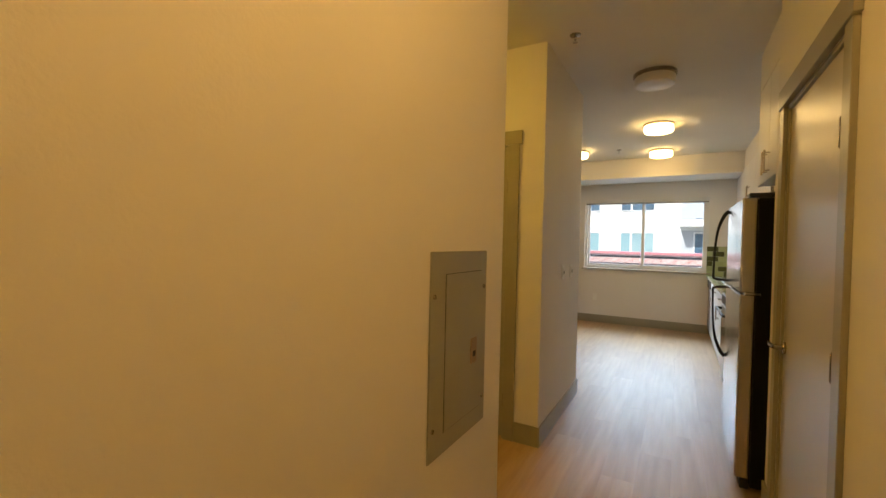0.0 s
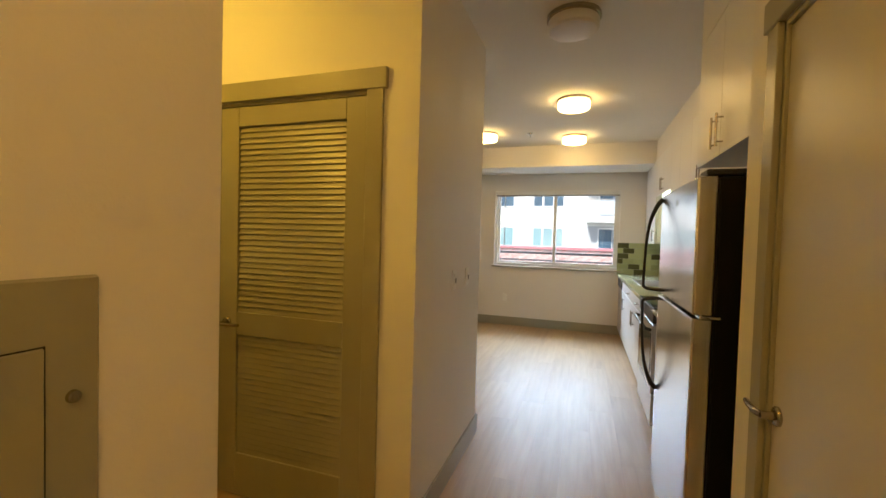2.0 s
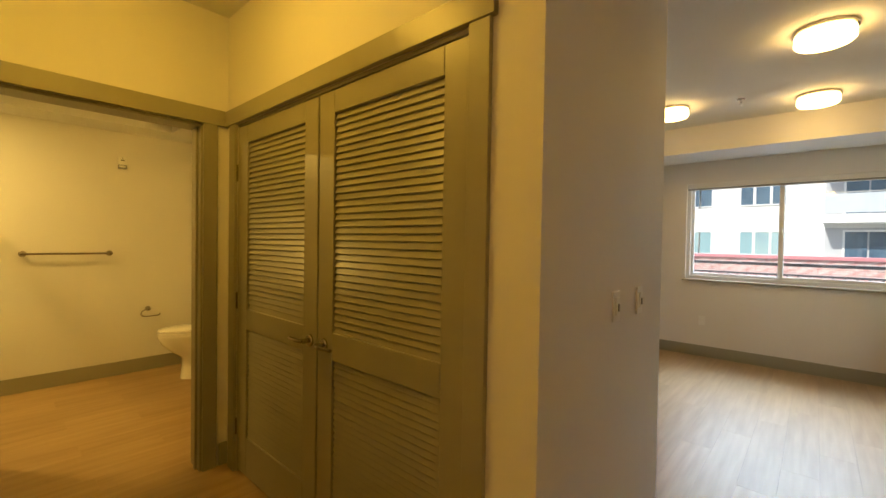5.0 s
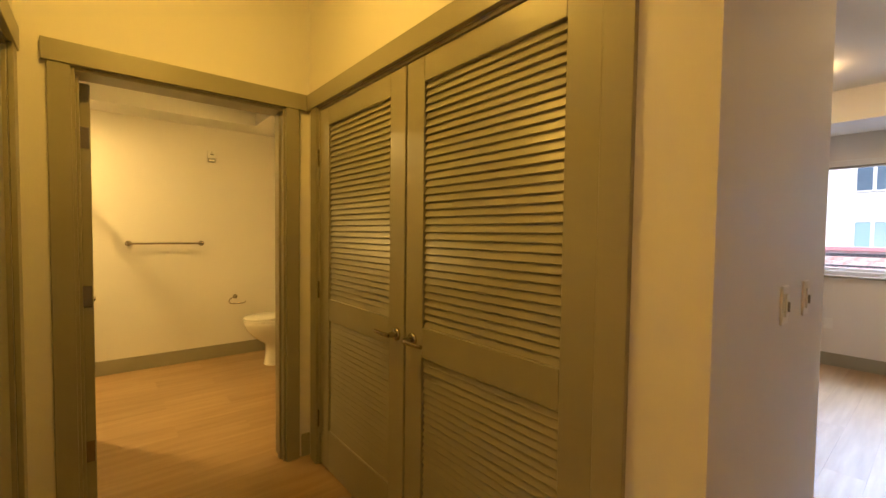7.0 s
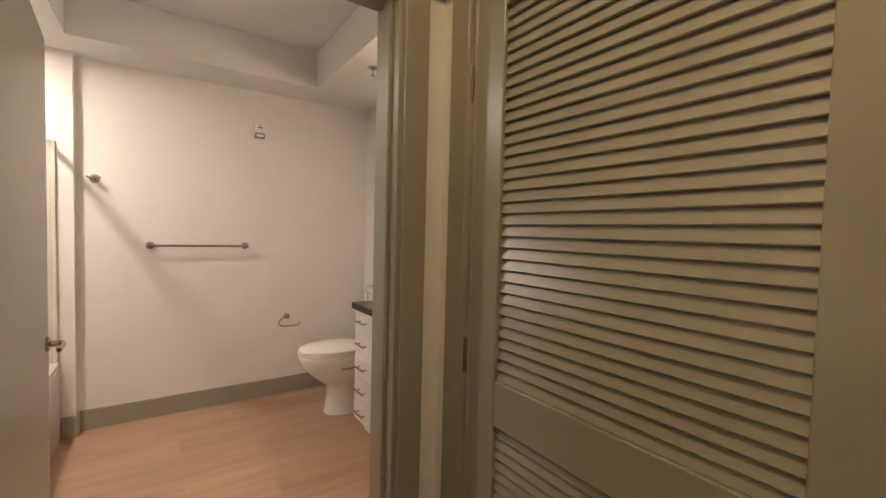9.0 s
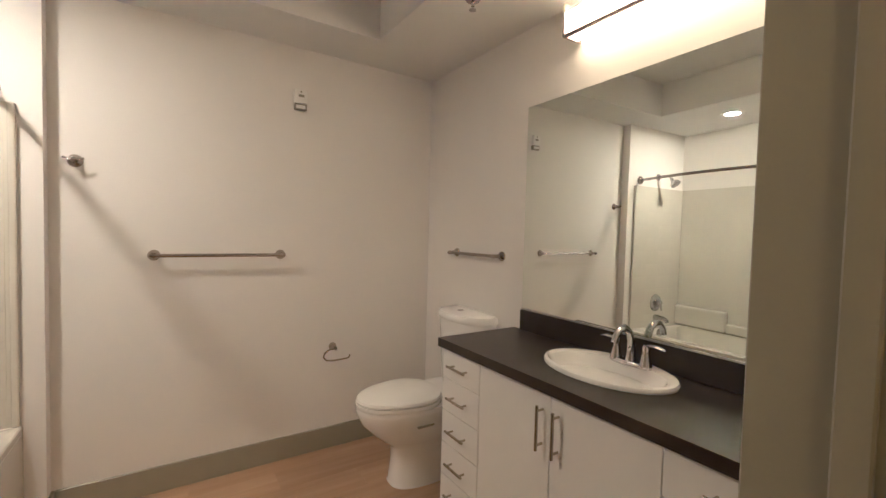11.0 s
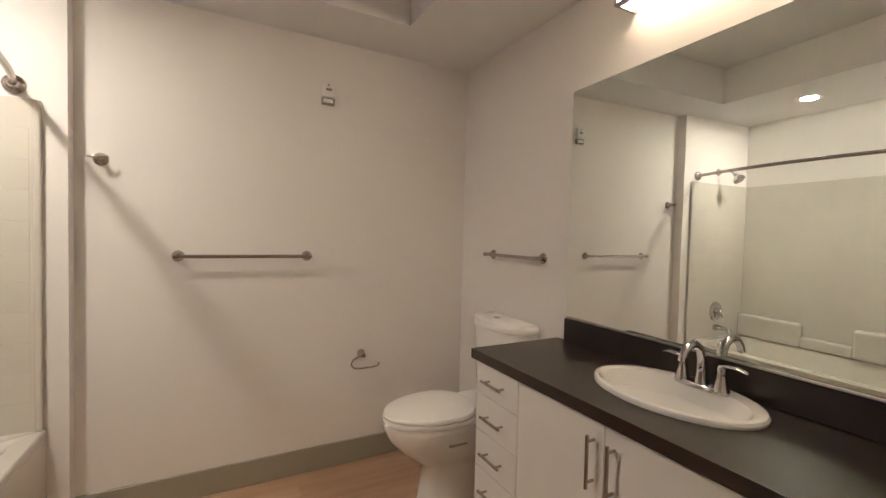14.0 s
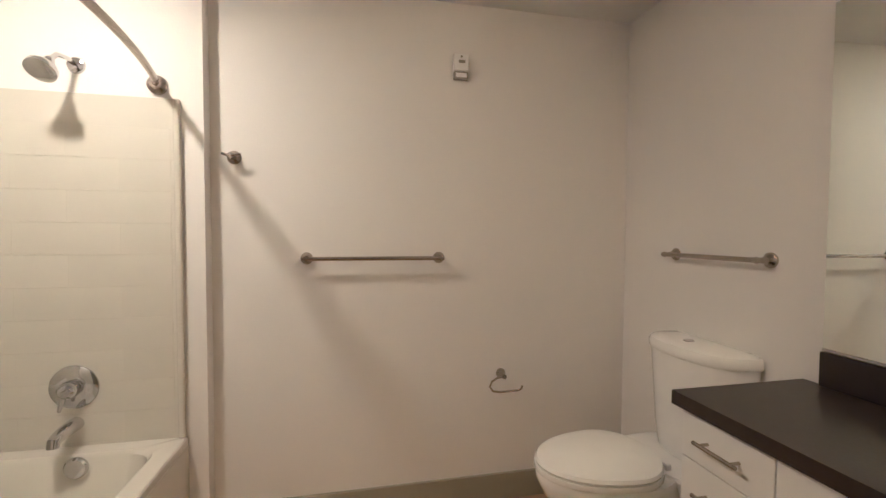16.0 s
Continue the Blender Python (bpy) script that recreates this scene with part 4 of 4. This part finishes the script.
def tile_wall(x_plane, y0, y1, z0, z1):
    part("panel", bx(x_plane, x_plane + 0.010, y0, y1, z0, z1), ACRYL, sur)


tile_wall(X0t, Y0t, 3.240, ZT - 0.002, ZS)
part("flange", bx(X0t, X0t + 0.024, 3.240, 3.266, ZT, ZS, bev=0.008, seg=3), ACRYL, sur, "rounded edge flange")
part("panel", bx(X0t + 0.012, X1t, Y0t, Y0t + 0.014, ZT, ZS, bev=0.003), ACRYL, sur)
part("panel", bx(X1t - 0.012, X1t, Y0t + 0.016, 3.245, ZT, ZS, bev=0.003), ACRYL, sur)
part("ledge", bx(X0t + 0.014, X0t + 0.51, Y0t + 0.016, Y0t + 0.080, ZT + 0.001, 0.70, bev=0.028, seg=4), ACRYL, sur)
part("ledge", bx(X0t + 0.50, X1t - 0.60, Y0t + 0.016, Y0t + 0.070, ZT + 0.001, 0.59, bev=0.024, seg=4), ACRYL, sur)
part("ledge", bx(X1t - 0.61, X1t - 0.014, Y0t + 0.016, Y0t + 0.085, ZT + 0.001, 0.72, bev=0.028, seg=4), ACRYL, sur)
COURSE, TILE_W = 0.125, 0.36
tile_meshes = {}
for k in range(10):
    z1 = ZS - 0.118 - k * COURSE
    z0 = max(z1 - COURSE, ZT + 0.012)
    y = 3.226
    n = 0
    while y > Y0t + 0.03 and z1 - z0 > 0.02:
        w = TILE_W * 0.5 if (k % 2 and n == 0) else TILE_W
        w = min(w, y - Y0t - 0.02)
        key = (round(w, 4), round(z1 - z0, 4))
        if key not in tile_meshes:
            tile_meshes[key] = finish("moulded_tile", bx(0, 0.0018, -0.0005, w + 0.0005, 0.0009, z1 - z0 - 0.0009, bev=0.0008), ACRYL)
            t_ob = tile_meshes[key]
        else:
            t_ob = new("moulded_tile", tile_meshes[key].data)
        t_ob.parent = sur
        t_ob.location = (X0t + 0.0098, y - w, z0)
        y -= w
        n += 1

sh = thing("wall_shower", "chrome shower head on a bent arm", "shower", at=(X0t + 0.001, 2.905, 1.968))
part("flange", lathe(bmesh.new(), [(0, 0), (0.032, 0), (0.028, 0.008), (0.012, 0.014), (0, 0.014)], QX), CHROME, sh, "", True)
part("arm", tube(bmesh.new(), [(0, 0, 0), (0.05, -0.002, 0.008), (0.10, -0.004, 0.0), (0.135, -0.006, -0.03)], 0.0085), CHROME, sh, "", True)
aim = (Vector((0.62, -0.03, -0.78))).to_track_quat("Z", "Y").to_matrix().to_4x4()
part("head", lathe(bmesh.new(), [(0, -0.01), (0.012, -0.01), (0.016, 0.0), (0.014, 0.012), (0.036, 0.035), (0.046, 0.050), (0.046, 0.066), (0.038, 0.070), (0.0, 0.068)], T((0.137, -0.006, -0.035)) @ aim), CHROME, sh, "", True)
tv = thing("shower_valve", "round chrome shower valve plate with a lever knob", "shower valve", at=(X0t + 0.010, 2.876, 0.728))
part("plate", lathe(bmesh.new(), [(0, 0), (0.086, 0), (0.084, 0.006), (0.070, 0.014), (0.045, 0.018), (0, 0.018)], QX, 40), CHROME, tv, "", True)
part("knob", lathe(bmesh.new(), [(0.030, 0.016), (0.034, 0.03), (0.030, 0.055), (0.020, 0.066), (0, 0.068)], QX), CHROME, tv, "", True)
part("lever", tube(bmesh.new(), [(0.045, 0, 0), (0.056, -0.012, -0.035), (0.055, -0.022, -0.075)], [0.012, 0.010, 0.006]), CHROME, tv, "", True)
ts = thing("tub_spout", "short chrome spout over the bathtub", "tub spout", at=(X0t + 0.010, 2.880, 0.572))
part("spout", tube(bmesh.new(), [(0, 0, 0.012), (0.05, 0, 0.012), (0.10, 0, 0.008), (0.128, 0, 0.0), (0.133, 0, -0.022)], [0.027, 0.026, 0.024, 0.021, 0.019], 20), CHROME, ts, "", True)
of = thing("tub_overflow", "round chrome overflow cover", "overflow cover", at=(X0t + 0.095, 2.925, 0.450))
part("cover", lathe(bmesh.new(), [(0, 0), (0.040, 0), (0.040, 0.010), (0.034, 0.016), (0, 0.018)], QX), CHROME, of, "", True)
rod = thing("shower_rod", "curved satin nickel shower curtain rod", "shower rod")
part("flange", lathe(bmesh.new(), [(0, 0), (0.038, 0), (0.036, 0.012), (0.022, 0.020), (0.017, 0.035), (0, 0.035)], T((X0t, 3.182, 1.915)) @ QX), NICKEL, rod, "", True)
part("flange", lathe(bmesh.new(), [(0, 0), (0.038, 0), (0.036, 0.012), (0.022, 0.020), (0.017, 0.035), (0, 0.035)], T((-3.972, 3.182, 1.915)) @ QX @ Matrix.Rotation(math.pi, 4, "X")), NICKEL, rod, "", True)
part("rod", tube(bmesh.new(), [(X0t + 0.02 + (1.405) * u, 3.182 + 0.105 * math.sin(math.pi * u) ** 0.8, 1.915) for u in np.linspace(0, 1, 33)], 0.0125), NICKEL, rod, "", True)
dl = thing("recessed_downlight", "round recessed downlight over the tub, lit", "ceiling lamp", at=(-4.74, 2.97, HB))
part("trim_ring", lathe(bmesh.new(), [(0.052, 0), (0.088, 0), (0.086, -0.006), (0.052, -0.004)], None, 36), WHITEPL, dl, "white trim ring", True)
part("lens", lathe(bmesh.new(), [(0.052, -0.003), (0.0, -0.003)], None, 36), material("downlight_lens_lit", (0.8, 0.8, 0.75), 0.4, emit=(1.0, 0.66, 0.17), power=840.0), dl, "glowing lens")
vn = thing("ceiling_vent", "white square bathroom exhaust grille", "vent", at=(-4.19, 2.90, HB))
part("frame", bx(-0.13, 0.13, -0.13, 0.13, -0.012, 0, bev=0.003), CEIL, vn)
for k in range(8):
    part("slat", bx(-0.115, 0.115, -0.11 + k * 0.028, -0.095 + k * 0.028, -0.016, -0.012), GREYPL, vn)

# ---- backsplash, building outside, floor planks ----
GREENTILE = [material("sage_glass_tile", (0.47, 0.51, 0.29), 0.16, scale=4, random_value=0.14, coat=0.3), material("dark_olive_tile", (0.115, 0.12, 0.06), 0.16, scale=4, random_value=0.15, coat=0.3)]
bsp = thing("backsplash", "sage green glass subway tile backsplash with darker accents", "backsplash")
part("grout_bed", bx(XK - 0.004, XK, 5.41, FAR - 0.005, ZC + 0.001, 1.383), GROUT, bsp)
part("grout_bed", bx(0.300, XK - 0.005, FAR - 0.004, FAR, ZC + 0.001, 1.383), GROUT, bsp)
TH, TW = 0.0765, 0.153
rnd = random.Random(5)
tm = {}
dark_back = {(0, 0), (1, 1), (2, 3), (3, 0), (4, 1), (5, 2)}
for row in range(6):
    z = 1.382 - (row + 1) * 0.0772
    x = 0.302 - (TW / 2 if row % 2 else 0)
    col = 0
    while x < XK - 0.012:
        a, b = max(x, 0.302), min(x + TW - 0.003, XK - 0.008)
        if b - a > 0.02:
            dark = (row, col) in dark_back or rnd.random() < 0.06
            t = part("tile", bx(a, b, FAR - 0.010, FAR - 0.0041, z, z + TH - 0.003, bev=0.001), GREENTILE[1 if dark else 0], bsp)
        x += TW
        col += 1
    y = 5.41 + (TW / 2 if row % 2 else 0)
    while y < FAR - 0.02:
        b = min(y + TW - 0.003, FAR - 0.012)
        dark = rnd.random() < 0.16
        key = (dark, round(b - y, 4))
        if key not in tm:
            tm[key] = part("tile", bx(-0.010, -0.0041, 0, b - y, 0, TH - 0.003, bev=0.001), GREENTILE[1 if dark else 0], bsp)
            t = tm[key]
        else:
            t = new("tile", tm[key].data)
            t.parent = bsp
        t.location = (XK, y, z)
        y += TW
part("upper_tile_field", bx(XK - 0.006, XK, 7.752, 8.658, 1.386, 1.978), material("pale_green_paint", (0.62, 0.66, 0.38), 0.5), bsp, "pale green painted wall")

# apartment building across the courtyard
YB = 35.0
bld = thing("apartment_building", "white stucco apartment building with balconies across the courtyard", "building", at=(0, YB, 0))
part("wall", bx(-22, 22, 0, 8, -3.1, 13.0), FACADE, bld)
for zf in (-2.185, 0.825, 3.835, 6.845, 9.855):
    for k in range(-2, 3):
        x = k * 10.6
        for a, b in ((-6.65, -6.05), (-5.99, -5.38), (-3.83, -3.23), (-3.09, -2.43), (-2.30, -1.70)):
            blue = zf < 1 and a in (-3.83, -5.99)
            w = part("window", ring(bmesh.new(), x + a - 0.07, x + b + 0.07, -0.06, 0.0, zf, zf + 1.47, 0.07, 0), VINYL, bld, "white window frame")
            part("pane", bx(x + a, x + b, -0.03, -0.005, zf + 0.05, zf + 1.42), TEAL if blue else (PALEGLASS if zf < 1 else DARKGLASS), w, "pale blind behind glass" if zf < 1 else "dark window glass")
        if k in (-1, 0, 1, 2):
            part("balcony_recess", bx(x + 0.02, x + 3.6, -0.04, 0.02, zf - 0.75, zf + 1.62), GREYWALL, bld, "grey balcony recess")
            dr = part("balcony_door", ring(bmesh.new(), x + 0.75, x + 3.2, -0.12, -0.045, zf - 0.7, zf + 1.5, 0.09, 0), VINYL, bld, "white framed balcony door")
            for a in (0.84, 1.78, 2.5):
                part("pane", bx(x + a, x + a + (0.86 if a < 1 else 0.64), -0.09, -0.06, zf - 0.61, zf + 1.41), DARKGLASS if a < 2 else PALEGLASS, dr, "reflecting glass")
            part("balcony_slab", bx(x - 0.05, x + 3.7, -1.3, 0, zf - 1.15, zf - 0.70), FACADE, bld, "white balcony slab")
            if zf > 1:
                r = part("balcony_rail", bx(x - 0.03, x + 3.68, -1.30, -1.26, zf + 0.42, zf + 0.48), STEEL, bld, "thin balcony rail")
                part("rail_panel", bx(x - 0.03, x + 3.68, -1.29, -1.27, zf - 0.62, zf + 0.38), RAILPANEL, r, "pale translucent rail panel")

# low brick wall across the courtyard and the bronze fence in front of the window
bw = thing("brick_parapet", "low red brick wall with a red coping across the courtyard", "wall", at=(0, 21.0, 0))
part("core", bx(-16, 16, 0.02, 0.3, -3.1, 0.98), MORTAR, bw, "pale mortar")
part("coping", bx(-16, 16, -0.08, 0.38, 0.98, 1.09), REDCOPE, bw, "red coping")
brick = None
for r in range(14):
    for c in range(21):
        if rnd.random() < 0.07:
            continue
        if brick is None:
            brick = part("brick", bx(0, 0.50, 0, 0.025, 0, 0.125, bev=0.006), REDROOF, bw)
            bo = brick
        else:
            bo = new("brick", brick.data)
            bo.parent = bw
        bo.location = (-7.0 + c * 0.52 + (0.26 if r % 2 else 0), -0.006, 0.84 - r * 0.15)
# Thin sheet between the bricks, red with paler blotches.
part("weathered_field", bx(-16, 16, 0.012, 0.021, -3.1, 0.97), REDROOF, bw)
fence = thing("metal_fence", "dark bronze metal guard rail outside the window", "fence", at=(0, FAR + 0.87, 0))
part("top_rail", bx(-3.2, 1.6, -0.025, 0.025, 1.135, 1.175), RAIL, fence)
part("lower_rail", bx(-3.2, 1.6, -0.014, 0.014, 1.012, 1.036), RAIL, fence)
part("bottom_rail", bx(-3.2, 1.6, -0.012, 0.012, 0.06, 0.085), RAIL, fence)
for x in (-3.2, 1.58):
    part("post", bx(x, x + 0.04, -0.02, 0.02, -0.02, 1.134), RAIL, fence)
bal = None
for k in range(44):
    if bal is None:
        bal = part("baluster", bx(-0.008, 0.008, -0.008, 0.008, 0.085, 1.012), RAIL, fence)
        o = bal
    else:
        o = new("baluster", bal.data)
        o.parent = fence
    o.location = (-3.13 + k * 0.106, 0, 0)
structure("balcony_floor", [(-3.3, 1.7, FAR + 0.15, FAR + 1.0, -0.25, -0.02)], GREYWALL, "grey balcony floor")

# floor planks, running towards the window
floor = bpy.data.objects["floor"]
PW, PL = 0.182, 1.22
plank = finish("plank", bx(0.0002, PW - 0.0002, 0.0, PL, -0.010, 0.0, bev=0.0004), PLANK)
rooms = [(-4.4, XC + 0.1, 5.7, FAR), (XS - 0.1, 1.0, 4.4, 5.8), (-3.13, 0.36, YS - 0.05, 4.55), (XP - 0.05, 0.4, -1.0, YS), (XF, XE + 0.02, 3.2, YV)]
first = True
for i in range(37):
    for j in range(-1, 9):
        x, y = -5.55 + i * PW, -1.0 + j * PL + (i * 0.41) % PL
        if any(x + PW > a and x < b and y + PL > c and y < d for a, b, c, d in rooms):
            p = plank if first else new("plank", plank.data)
            first = False
            p.parent = floor
            p.location = (x, y, 0)
